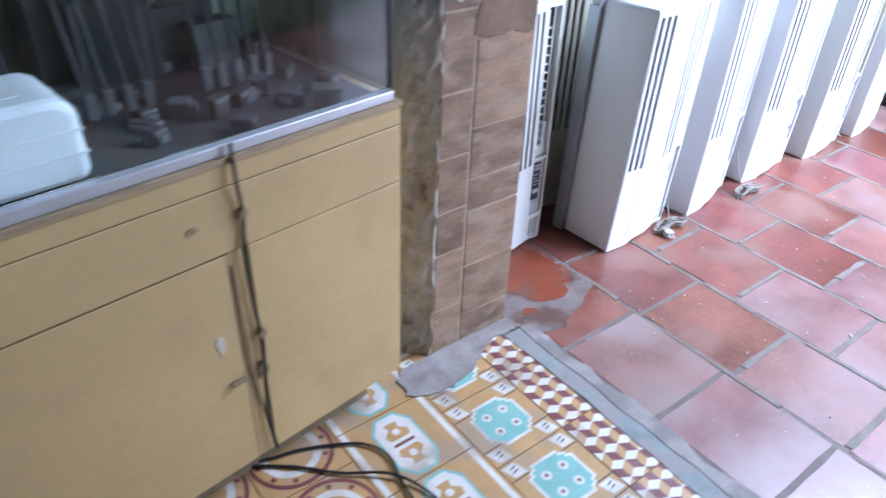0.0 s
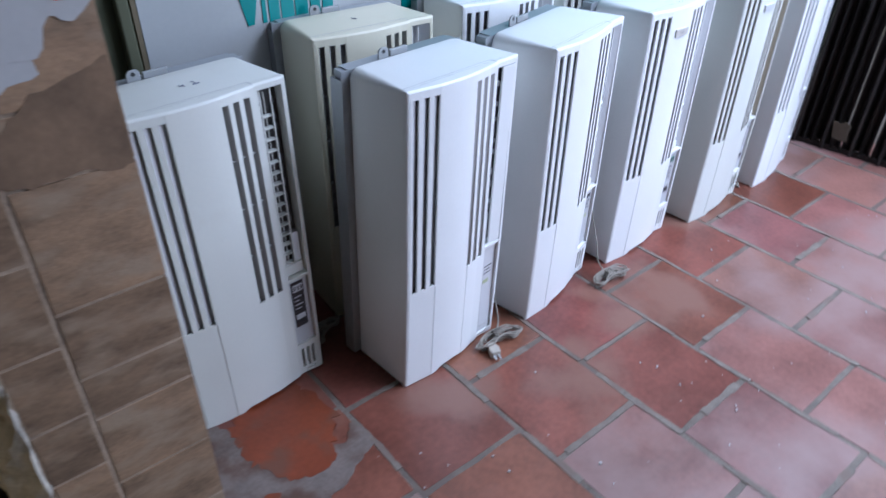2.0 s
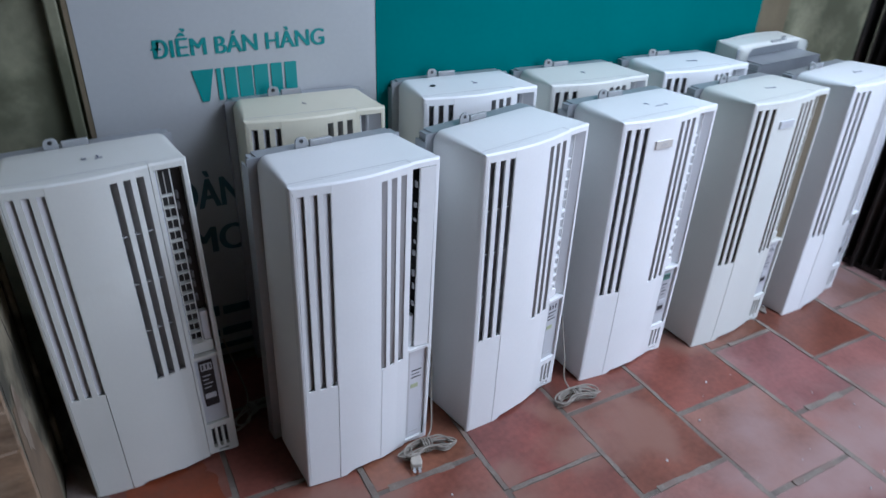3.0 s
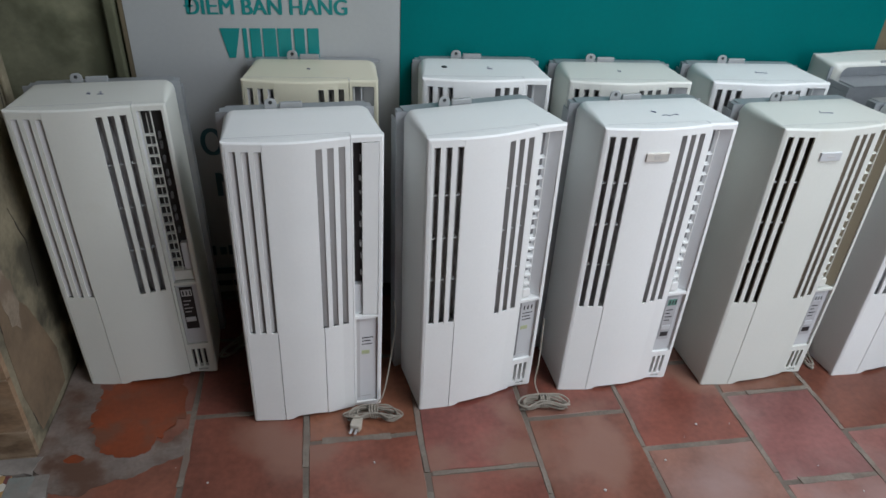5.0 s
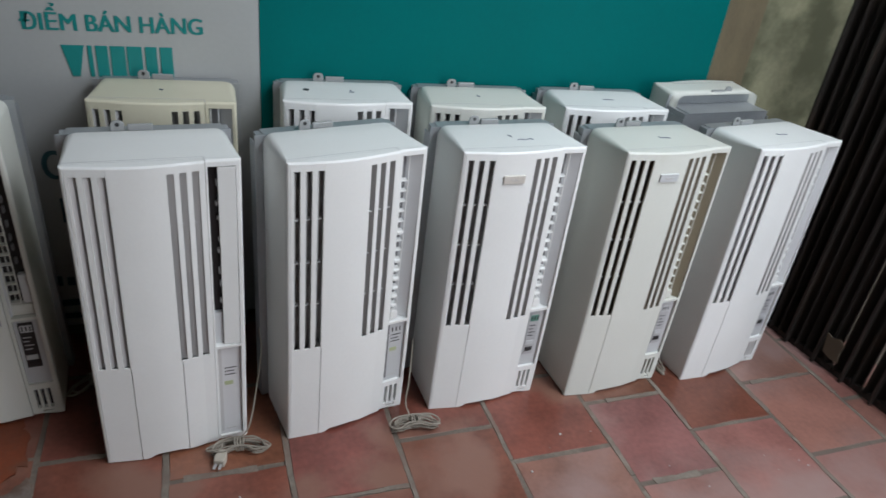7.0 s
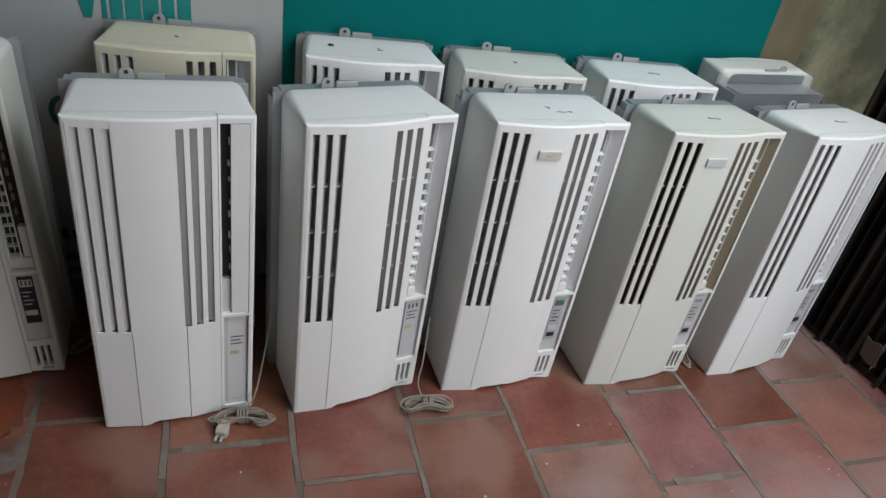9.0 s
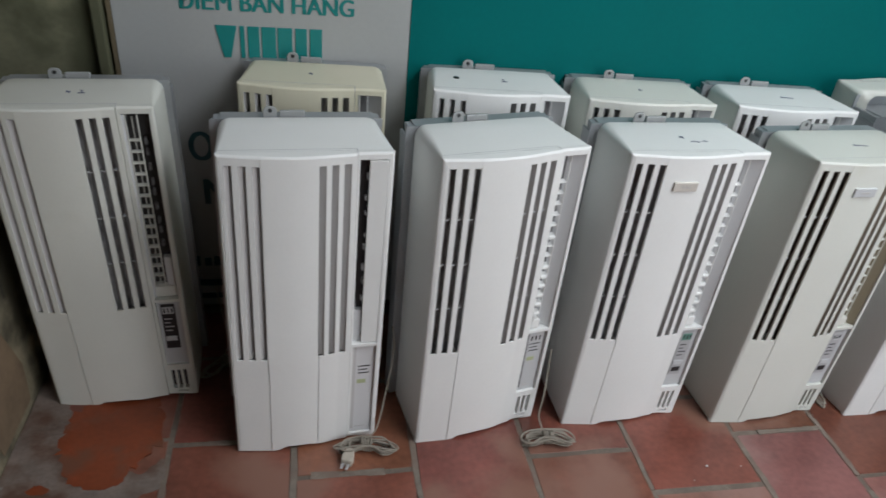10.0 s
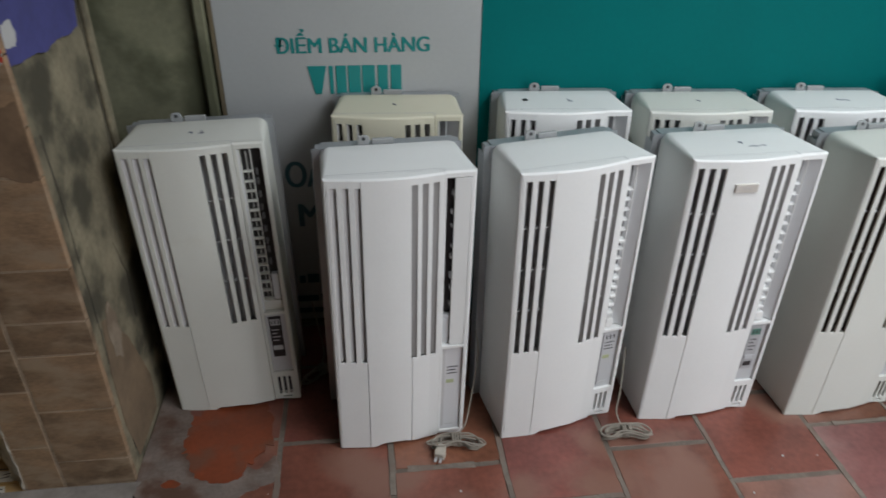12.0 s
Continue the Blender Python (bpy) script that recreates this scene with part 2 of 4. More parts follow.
def box(bm, x0, x1, y0, y1, z0, z1, m=None):
    vs = [bm.verts.new((x, y, z)) for x in (x0, x1) for y in (y0, y1) for z in (z0, z1)]
    if m is not None:
        for v in vs:
            v.co = m @ v.co
    fs = [bm.faces.new([vs[i] for i in f]) for f in ((0, 1, 3, 2), (4, 6, 7, 5), (0, 4, 5, 1), (2, 3, 7, 6), (0, 2, 6, 4), (1, 5, 7, 3))]
    return fs


def box_bm(*a, m=None):
    bm = bmesh.new()
    box(bm, *a, m=m)
    return bm


def prism(bm, pts, a, b, axis="z", mat=0):
    """A polygon's outline pushed from a to b along an axis. pts: 2D in the other two axes, in order."""
    def at(p, h):
        return {"z": (p[0], p[1], h), "y": (p[0], h, p[1]), "x": (h, p[0], p[1])}[axis]
    lo, hi = [bm.verts.new(at(p, a)) for p in pts], [bm.verts.new(at(p, b)) for p in pts]
    fs = [bm.faces.new(lo), bm.faces.new(hi)]
    for i in range(len(pts)):
        j = (i + 1) % len(pts)
        fs.append(bm.faces.new((lo[i], lo[j], hi[j], hi[i])))
    for f in fs:
        f.material_index = mat


def prism_bm(pts, a, b, axis="z"):
    bm = bmesh.new()
    prism(bm, pts, a, b, axis)
    return bm


def rounded(x0, x1, z0, z1, rt, rb, n=6):
    """Outline of an upright rectangle with rounded top (rt) and bottom (rb) corners."""
    pts = []
    for cx, cz, r, a0 in ((x1 - rb, z0 + rb, rb, -90), (x1 - rt, z1 - rt, rt, 0), (x0 + rt, z1 - rt, rt, 90), (x0 + rb, z0 + rb, rb, 180)):
        for i in range(n + 1):
            a = radians(a0 + 90 * i / n)
            pts.append((cx + r * math.cos(a), cz + r * math.sin(a)))
    return pts


def ragged(cx, cy, rx, ry, n, rough, seed):
    """A torn outline round a middle."""
    rnd = random.Random(seed)
    return [(cx + rx * math.cos(a) * (1 + rnd.uniform(-rough, rough)), cy + ry * math.sin(a) * (1 + rnd.uniform(-rough, rough)))
            for a in (2 * math.pi * i / n for i in range(n))]


def roughened(pts, amount, seed, n=5):
    """An outline with n smaller, uneven steps on each side."""
    rnd = random.Random(seed)
    out = []
    for (x0, y0), (x1, y1) in zip(pts, pts[1:] + pts[:1]):
        for q in range(n):
            t = q / n
            out.append((x0 + (x1 - x0) * t + rnd.uniform(-amount, amount), y0 + (y1 - y0) * t + rnd.uniform(-amount, amount)))
    return out


def tube(bm, pts, r, sides=6):
    """A round cord along points."""
    pts = [Vector(p) for p in pts]
    rings = []
    for i, p in enumerate(pts):
        d = (pts[min(i + 1, len(pts) - 1)] - pts[max(i - 1, 0)]).normalized()
        u = d.cross(Vector((0, 0, 1)) if abs(d.z) < 0.9 else Vector((1, 0, 0))).normalized()
        v = d.cross(u)
        rings.append([bm.verts.new(p + r * (math.cos(a) * u + math.sin(a) * v)) for a in (2 * math.pi * k / sides for k in range(sides))])
    for a, b in zip(rings, rings[1:]):
        for k in range(sides):
            bm.faces.new((a[k], a[(k + 1) % sides], b[(k + 1) % sides], b[k]))
    bm.faces.new(rings[0])
    bm.faces.new(rings[-1])


def smooth_path(pts, n=8):
    """Points rounded off between the given ones (Catmull-Rom)."""
    ps = [Vector(p) for p in pts]
    ps = [2 * ps[0] - ps[1]] + ps + [2 * ps[-1] - ps[-2]]
    out = []
    for i in range(1, len(ps) - 2):
        a, b, c, d = ps[i - 1:i + 3]
        for k in range(n):
            t = k / n
            out.append(0.5 * (2 * b + (c - a) * t + (2 * a - 5 * b + 4 * c - d) * t * t + (3 * b - a - 3 * c + d) * t ** 3))
    return out + [ps[-2]]


def thing(name, m, label, category, group=""):
    ob = new(name)
    ob.empty_display_size = 0.05
    ob.matrix_world = m
    return tagged(ob, label, category, group)


def structure(ob, label=""):
    return tagged(ob, label, "", "", "structure")


# ---- setting: porch, dividing pillar and room ----
structure(part("floor", box_bm(-2.6, 5.2, -1.6, 1.9, -0.2, -0.006), MORTAR), "cement bed under red and patterned floor tiles")
structure(part("wall_north", box_bm(0.76, 5.2, 1.482, 1.7, -0.1, 2.9), PLASTER_LIGHT), "pale yellow-green limewashed porch wall with stains")
structure(part("wall_room_north", box_bm(-2.6, 0.62, 1.62, 1.8, -0.1, 2.9), WALL_IN), "green painted wall behind the display cabinet")
structure(part("wall_west", box_bm(-2.75, -2.6, -1.6, 1.9, -0.1, 2.9), WALL_IN), "green painted room wall")
# side wall is unseen; its dark plaster limits bounced light
structure(part("wall_east", box_bm(5.2, 5.35, -1.6, 1.9, -0.1, 2.9), PLASTER), "stained porch side wall")
# front wall is unseen; its opening is added for the fill lamp
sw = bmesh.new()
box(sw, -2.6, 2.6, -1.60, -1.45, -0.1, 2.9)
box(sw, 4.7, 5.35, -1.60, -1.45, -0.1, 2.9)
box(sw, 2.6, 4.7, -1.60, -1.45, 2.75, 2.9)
structure(part("wall_south", sw, PLASTER), "limewashed front wall, out of view, with an opening added for daylight")
# unseen ceiling: gap added for the roof lamp, dark tone to cut bounced light
cl = bmesh.new()
box(cl, -2.75, 2.1, -1.60, 1.9, 2.9, 3.05)
box(cl, 4.6, 5.35, -1.60, 1.9, 2.9, 3.05)
box(cl, 2.1, 4.6, 0.80, 1.9, 2.9, 3.05)
structure(part("ceiling", cl, CEIL), "dark plaster ceiling, out of view, with a gap added for daylight")
structure(part("ground", box_bm(-60, 60, -90, 90, -0.4, -0.21), MORTAR), "grey street ground outside")

PX0, PX1, PY0, PY1 = 0.682, 0.925, 0.884, 1.285
pillar = structure(part("wall_pillar", box_bm(0.678, PX1 - 0.004, PY0 + 0.012, PY1, -0.1, 2.9), PLASTER), "stained plaster pillar faced with brown bricks")
structure(part("wall_partition", box_bm(0.630, 0.758, PY1 + 0.002, 1.80, -0.1, 2.9), PLASTER), "grimy plaster wall between room and porch")
part("side_plaster", box_bm(0.626, 0.6775, PY0 + 0.052, PY1, 0, 2.9), PLASTER_DARK, pillar, "grimy brown plaster")
part("joint_mortar", box_bm(PX0 - 0.003, PX1 - 0.0045, PY0 + 0.0006, PY0 + 0.0118, 0, 2.9), JOINT, pillar, "pale brown mortar joints")
# broken render along the pillar's left arris: a rough chamfer, lumpy over its height
cb = bmesh.new()
rnd = random.Random(5)
rows = []
for k in range(146):
    z = 0.02 * k
    bite = 0.010 * math.sin(k * 0.31) + 0.006 * math.sin(k * 0.83 + 1)
    line = []
    for q, (x, y) in enumerate(((0.640, 0.960), (0.6245, 0.936), (0.631, 0.922), (0.643, 0.910), (0.656, 0.899), (0.668, 0.8895), (0.6775, 0.8825), (0.6815, 0.8825), (0.684, 0.900))):
        j = 0.0 if q in (0, 8) else 0.0055
        deep = bite * (0.5 if q in (2, 5) else 1.0 if q in (3, 4) else 0.0)
        line.append(cb.verts.new((x + rnd.uniform(-j, j) * 0.6 + max(deep, 0) * 0.7, y + rnd.uniform(-j, j) * 0.6 + max(deep, 0) * 0.7, z + rnd.uniform(-j, j))))
    rows.append(line)
for r0, r1 in zip(rows, rows[1:]):
    for q in range(8):
        cb.faces.new((r0[q], r0[q + 1], r1[q + 1], r1[q]))
cb.faces.new(rows[0])
cb.faces.new(rows[-1])
part("chipped_edge", cb, CHIPPED, pillar, "chipped grey render")
# the porch side of the pillar, bulging plaster with a seam
structure(part("trim_corner", box_bm(0.9215, 0.932, 1.255, 1.284, 0, 2.9), PLASTER, bevel=0.004), "plaster bead on the pillar edge")
structure(part("trim_board", box_bm(1.105, 1.129, 1.455, 1.4815, 0, 2.9), PLASTER_LIGHT, bevel=0.004), "pale plaster bead beside the sign")

# ---- sign boards on the porch wall ----
SY = 1.468
sign = thing("sign_board", pose(0, SY, 0), "white shop sign panel with teal lettering on the porch wall", "sign")
part("panel", box_bm(1.147, 1.805, 0.0, 0.0125, 0.02, 2.1), BOARD_WHITE, sign)
part("edge_strip", box_bm(1.136, 1.1465, 0.001, 0.0125, 0.02, 2.1), TAN, sign, "brown worn edge strip")
teal = thing("teal_board", pose(0, SY, 0), "plain teal sign panel on the porch wall", "sign")
part("panel", box_bm(1.8055, 3.181, -0.002, 0.0125, 0.02, 2.1), BOARD_TEAL, teal)
tan_board = thing("hardboard_strip", pose(3.182, SY, 0), "brown hardboard strip beside the teal panel", "board")
part("panel", box_bm(0, 0.142, 0.0, 0.0125, 0.0, 2.2), TAN, tan_board)


def glyphs(text):
    """The mesh of a text in the built-in font, one unit high."""
    cu = bpy.data.curves.new("lettering", "FONT")
    cu.body, cu.extrude = text, 0.0
    tmp = bpy.data.objects.new("lettering", cu)
    scene.collection.objects.link(tmp)
    bpy.context.view_layer.update()
    me = bpy.data.meshes.new_from_object(tmp)
    bpy.data.objects.remove(tmp)
    return me


def words(text, x0, x1, z0, z1, material, parent):
    """Flat letters, each a part, fitted into a rectangle of the sign and thickened to a bold face."""
    def edge(t, pick):
        return pick(v.co.x for v in glyphs(t).vertices)
    lo, hi = edge(text, min), edge(text, max)
    k = (x1 - x0) / (hi - lo)
    for i, ch in enumerate(text):
        if ch == " ":
            continue
        me = glyphs(ch)
        shift = edge(text[:i + 1], max) - max(v.co.x for v in me.vertices)
        bm = bmesh.new()
        bm.from_mesh(me)
        copies = []
        for n_copy, dx in enumerate((0.0, 0.024, -0.024, 0.046)):
            b2 = bm.copy()
            for v in b2.verts:
                v.co = (x0 + (v.co.x + shift + dx - lo) * k, -0.0008 - 0.0003 * n_copy, z0 + v.co.y / 0.72 * (z1 - z0))
            m2 = bpy.data.meshes.new("lettering")
            b2.to_mesh(m2)
            b2.free()
            copies.append(m2)
        bm.clear()
        for m2 in copies:
            bm.from_mesh(m2)
        part("letter", bm, material, parent)


words("ĐIỂM BÁN HÀNG", 1.286, 1.671, 0.844, 0.883, LETTER, sign)
# the trade name below, as plain upright blocks
part("letter_block", prism_bm([(1.361, 0.811), (1.409, 0.811), (1.393, 0.738), (1.377, 0.738)], -0.002, -0.0003, "y"), LETTER, sign)
for x0, x1 in ((1.415, 1.425), (1.432, 1.458), (1.463, 1.495), (1.499, 1.532), (1.539, 1.565), (1.572, 1.600)):
    part("letter_block", box_bm(x0, x1, -0.002, -0.0003, 0.738, 0.811), LETTER, sign)
# the lower lines, half hidden between the units
words("OÀN", 1.277, 1.436, 0.474, 0.554, LETTER_DARK, sign)
words("MC", 1.303, 1.427, 0.349, 0.424, LETTER_DARK, sign)
for x0, x1, z0, z1 in ((1.23, 1.272, 0.155, 0.185), (1.284, 1.302, 0.155, 0.180), (1.308, 1.342, 0.155, 0.185), (1.352, 1.43, 0.155, 0.180), (1.25, 1.335, 0.088, 0.108),
                       (1.343, 1.44, 0.088, 0.112), (1.26, 1.42, 0.045, 0.062)):
    part("text_bar", box_bm(x0, x1, -0.002, -0.0003, z0, z1), LETTER_DARK, sign)

# ---- folded metal gate ----
gate = thing("folding_gate", pose(3.432, 1.252, 0, 0, 0, 7.4), "dark brown folding metal gate, drawn together", "gate")
gb_n = 38
for k in range(gb_n):
    y1 = -k * 0.0355 - 0.004 * math.sin(k * 2.3)
    d = 0.040 + 0.010 * math.sin(k * 1.7)
    bm = bmesh.new()
    prism(bm, [(0.0, y1), (d, y1 - 0.016), (d + 0.003, y1 - 0.016), (0.004, y1 + 0.001)], 0.015, 2.35)
    prism(bm, [(d, y1 - 0.016), (0.0, y1 - 0.034), (0.004, y1 - 0.035), (d + 0.003, y1 - 0.0165)], 0.015, 2.35)
    part("fold", bm, GATE, gate)
    if k % 3 == 0:
        part("stile", box_bm(-0.010, 0.004, y1 - 0.006, y1 + 0.004, 0.005, 2.35), GATE, gate, bevel=0.002)
part("bottom_rail", box_bm(0.012, 0.03, -gb_n * 0.0355, 0.0, 0.0, 0.02), GATE, gate)
for x, y, z, s in ((3.464, 0.88, 0.10, 0.035), (3.498, 0.62, 0.14, 0.05)):
    scrap = thing("card_scrap", pose(x, y, 0), "torn piece of brown card stuck to the gate", "paper")
    part("card", prism_bm([(-s, z - s), (-s * 0.2, z - s * 1.15), (s * 0.7, z - s * 0.95), (s * 0.85, z), (s, z + s * 0.9), (s * 0.3, z + s * 0.75), (-s * 0.3, z + s * 1.1), (-s * 0.9, z + s * 0.8), (-s * 0.8, z)], -0.003, 0.0, "x"), CARD, scrap)


# ---- window air conditioners ----
W, H = 0.312, 0.742
SEAM = 0.0014


def front_bow(u):
    """How far the front stands forward across the width: a slanting wing, then a broad bow that dies away at the outlet."""
    if u <= 0.004 or u >= 0.2445:
        return 0.0
    if u < 0.0742:
        return 0.0112 * (u - 0.004) / 0.0702
    t = (u - 0.0742) / 0.1703
    return 0.0115 + 0.0045 * math.sin(math.pi * min(t * 1.15, 1.0)) - 0.0075 * t * t


def foot(u):
    """Height of the lower edge: a shallow arch between two feet."""
    def step(a, b):
        t = min(max((u - a) / (b - a), 0), 1)
        return t * t * (3 - 2 * t)
    return 0.012 * (step(0.085, 0.110) - 0.55 * step(0.150, 0.185) - 0.45 * step(0.26, 0.30))


def front_panel(openings, depth):
    """A bowed plate with rectangular openings (u0, u1, z0, z1), with thickness round every edge."""
    us = sorted({0.0002, 0.0016, 0.0042, W - 0.0042, W - 0.0016, W - 0.0002, *(0.01 * i for i in range(1, 31)), *(q for o in openings for q in o[:2])})
    zs = sorted({0.0, 0.02, H - 0.0042, H - 0.0016, H - 0.0002, *(q for o in openings for q in o[2:4])})
    us = [u for i, u in enumerate(us) if i == 0 or u - us[i - 1] > 0.0004]
    bm = bmesh.new()
    grid = {}

    def vert(i, j, back):
        if (i, j, back) not in grid:
            u, z = us[i], zs[j]
            zz = foot(u) if j == 0 else z
            rim = max(0.0, 1 - min(u, W - u, H - z) / 0.0042)
            face = -front_bow(u) - 0.004 * (1 - ((z - H / 2) / (H / 2)) ** 2) + 0.0035 * rim * rim
            y = (0.0105 if rim > 0.9 or j == 0 else depth) if back == 1 else face + 0.0035 * (back == 2)
            grid[i, j, back] = bm.verts.new((u - W / 2, y, zz))
        return grid[i, j, back]

    def closed(i, j):
        if not (0 <= i < len(us) - 1 and 0 <= j < len(zs) - 1):
            return False
        u, z = (us[i] + us[i + 1]) / 2, (zs[j] + zs[j + 1]) / 2
        return not any(o[0] < u < o[1] and o[2] < z < o[3] for o in openings)

    for i in range(len(us) - 1):
        for j in range(len(zs) - 1):
            if not closed(i, j):
                continue
            bm.faces.new([vert(i, j, 0), vert(i + 1, j, 0), vert(i + 1, j + 1, 0), vert(i, j + 1, 0)])
            for (a, b), (di, dj) in ((((i, j), (i + 1, j)), (0, -1)), (((i + 1, j), (i + 1, j + 1)), (1, 0)),
                                     (((i + 1, j + 1), (i, j + 1)), (0, 1)), (((i, j + 1), (i, j)), (-1, 0))):
                if not closed(i + di, j + dj):
                    deep = 1
                    ni, nj = i + di, j + dj
                    if 0 <= ni < len(us) - 1 and 0 <= nj < len(zs) - 1:
                        u, z = (us[ni] + us[ni + 1]) / 2, (zs[nj] + zs[nj + 1]) / 2
                        deep = 2 if any(len(o) > 4 and o[0] < u < o[1] and o[2] < z < o[3] for o in openings) else 1
                    bm.faces.new([vert(*a, 0), vert(*a, deep), vert(*b, deep), vert(*b, 0)])
    return bm


def strokes(parent, pts_list, material, x, y, z):
    """Hand-drawn marker strokes on the top."""
    for pts in pts_list:
        bm = bmesh.new()
        tube(bm, [(x + a, y + b, z) for a, b in pts], 0.0008, 4)
        part("marker_stroke", bm, material, parent)


def air_conditioner(m, shell=WHITE, left_slots="dark", right_slots="light", louvre="open", control="grey", badge="", depth=0.172, label="",
                    vane=WHITE, marks=(), hole=False, group="used air conditioners in two rows", slot_dark=DARK, rail=0.5, rear=0.036, blobs=(0, 1, 2, 3, 4), shallow=()):
    ac = thing("window_air_conditioner", m, label, "air conditioner", group)
    FD = 0.028
    lb = 0.279
    slot_l = [(0.0130 + 0.0236 * i, 0.0130 + 0.0236 * i + 0.0128) for i in range(3)]
    slot_r = [(0.1745 + 0.0228 * i, 0.1745 + 0.0228 * i + 0.0130) for i in range(3)]
    openings = [(a, b, lb, H - 0.019, 1) for a, b in slot_l] + [(a, b, lb, H - 0.019, 1) for a, b in slot_r]
    vent_z = (0.292, H - 0.014)
    vent_u = (0.249, 0.302) if louvre == "flap" else (0.252, 0.302)
    openings.append((*vent_u, *vent_z))
    ctl_z = (0.014, 0.285) if louvre == "flap" else (0.098, 0.285)
    openings.append((0.251, 0.302, *ctl_z))
    if louvre != "flap":
        openings += [(0.258 + 0.0135 * i, 0.258 + 0.0135 * i + 0.008, 0.022, 0.082) for i in range(3)]
        openings.append((0.266, 0.290, 0.0095, 0.0155))
    openings.append((0.0735, 0.0735 + SEAM, 0.0, lb - 0.002))
    openings.append((0.0060, 0.0067, 0.012, H - 0.010))
    openings.append((0.2440, 0.2440 + SEAM, 0.0, H))
    if louvre == "flap":
        openings.append((0.1765, 0.1765 + SEAM, 0.0, lb))
    part("front_panel", front_panel(openings, FD - 0.002), shell, ac, bevel=0.0011)

    bm = bmesh.new()
    # the case grows rounder and slightly slimmer towards the back
    rings = []
    for y, slim, rt in ((0.0110, 0.0, 0.005), (0.03, 0.0, 0.008), (0.07, 0.0008, 0.014), (0.12, 0.002, 0.019), (depth - 0.012, 0.003, 0.022), (depth - 0.004, 0.005, 0.023), (depth, 0.009, 0.024)):
        rings.append([bm.verts.new((x, y, z)) for x, z in rounded(-W / 2 + slim, W / 2 - slim, 0.002, H - slim, rt, 0.004)])
    for a, b in zip(rings, rings[1:]):
        for k in range(len(a)):
            bm.faces.new((a[k], a[(k + 1) % len(a)], b[(k + 1) % len(a)], b[k]))
    part("case", bm, shell, ac, smooth=True)

    part("filter", box_bm(0.008 - W / 2, 0.2425 - W / 2, 0.019, FD - 0.001, 0.012, H - 0.012), slot_dark, ac, "dark filter mesh behind the slots")
    tone = BROWN_GREY if right_slots == "brown" else SLOT_GREY
    for side, slots, z0 in ((1, slot_l, lb), (-1, slot_r, lb)):
        for a, b in slots:
            # each slot holds a slanted vane, those of the two groups turned towards each other
            f = -front_bow((a + b) / 2) + 0.0005
            if side in shallow:
                reach, sink = b - a + 0.0040, 0.0085
            else:
                reach, sink = (b - a) * 0.80, 0.0150
            if side > 0:
                ends = [(a - W / 2 - 0.0004, f), (a - W / 2 + reach, f + sink)]
            else:
                ends = [(b - W / 2 + 0.0004, f), (b - W / 2 - reach, f + sink)]
            bm = bmesh.new()
            prism(bm, [ends[0], ends[1], (ends[1][0] - side * 0.0012, ends[1][1] + 0.001), (ends[0][0], ends[0][1] + 0.0022)], z0 + 0.0002, H - 0.0192)
            part("slot_vane", bm, tone if side < 0 or right_slots == "brown" else VANE_SHADE, ac)
            for zr in (0.395, 0.505, 0.61):
                part("rib", box_bm(a - W / 2, b - W / 2, f + 0.0045, f + 0.016, zr, zr + 0.0025), PALE_GREY, ac)
    # air outlet beside the seam; near-black backings paint in its shaded depth
    u0, u1 = vent_u
    if louvre == "flap":
        part("outlet_backing", box_bm(u0 - W / 2 + 0.001, u1 - W / 2 - 0.001, 0.020, FD - 0.0005, vent_z[0] + 0.001, vent_z[1] - 0.001), BLACK, ac, "dark air outlet")
        bm = bmesh.new()
        prism(bm, [(0.2672 - W / 2, 0.001), (0.3008 - W / 2, -0.0025), (0.3008 - W / 2, 0.003), (0.2672 - W / 2, 0.006)], vent_z[0] + 0.002, vent_z[1] - 0.002)
        part("flap", bm, shell, ac, bevel=0.001)
        for i in range(8):
            zc = vent_z[0] + 0.11 + i * 0.040 + 0.006 * math.sin(i * 2.7)
            part("vane", box_bm(0.2635 - W / 2 + 0.0012 * math.sin(i * 1.9), 0.2668 - W / 2, 0.007, 0.016, zc, zc + 0.011 + 0.004 * math.sin(i)), PANEL_GREY, ac, bevel=0.001)
        part("outlet_block", box_bm(0.2505 - W / 2, 0.2668 - W / 2, 0.008, 0.0195, vent_z[0] + 0.002, vent_z[0] + 0.085), PALE_GREY, ac)
    else:
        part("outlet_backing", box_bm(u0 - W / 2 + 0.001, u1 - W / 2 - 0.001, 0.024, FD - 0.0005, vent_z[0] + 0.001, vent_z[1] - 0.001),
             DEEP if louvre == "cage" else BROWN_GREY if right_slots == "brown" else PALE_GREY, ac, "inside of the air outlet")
        if louvre == "cage":
            for uu in (0.256, 0.278):
                part("cage_bar", box_bm(uu - W / 2, uu + 0.0022 - W / 2, 0.003, 0.006, vent_z[0] + 0.03, vent_z[1] - 0.003), vane, ac)
            part("cage_bar", box_bm(0.2675 - W / 2, 0.2690 - W / 2, 0.010, 0.012, vent_z[0] + 0.03, vent_z[1] - 0.01), vane, ac)
            for i in range(15):
                zc = vent_z[0] + 0.035 + i * 0.0245
                part("vane", box_bm(0.2582 - W / 2, 0.2778 - W / 2, 0.004, 0.016, zc, zc + 0.0018), vane, ac)
            part("outlet_block", box_bm(0.254 - W / 2, 0.300 - W / 2, 0.006, 0.0238, vent_z[0] + 0.002, vent_z[0] + 0.03), vane, ac, bevel=0.003)
            part("outlet_cover", box_bm(0.2825 - W / 2, 0.299 - W / 2, 0.008, 0.0235, vent_z[0] + 0.031, vent_z[0] + 0.105), CHEEK, ac, bevel=0.002)
            bm = bmesh.new()
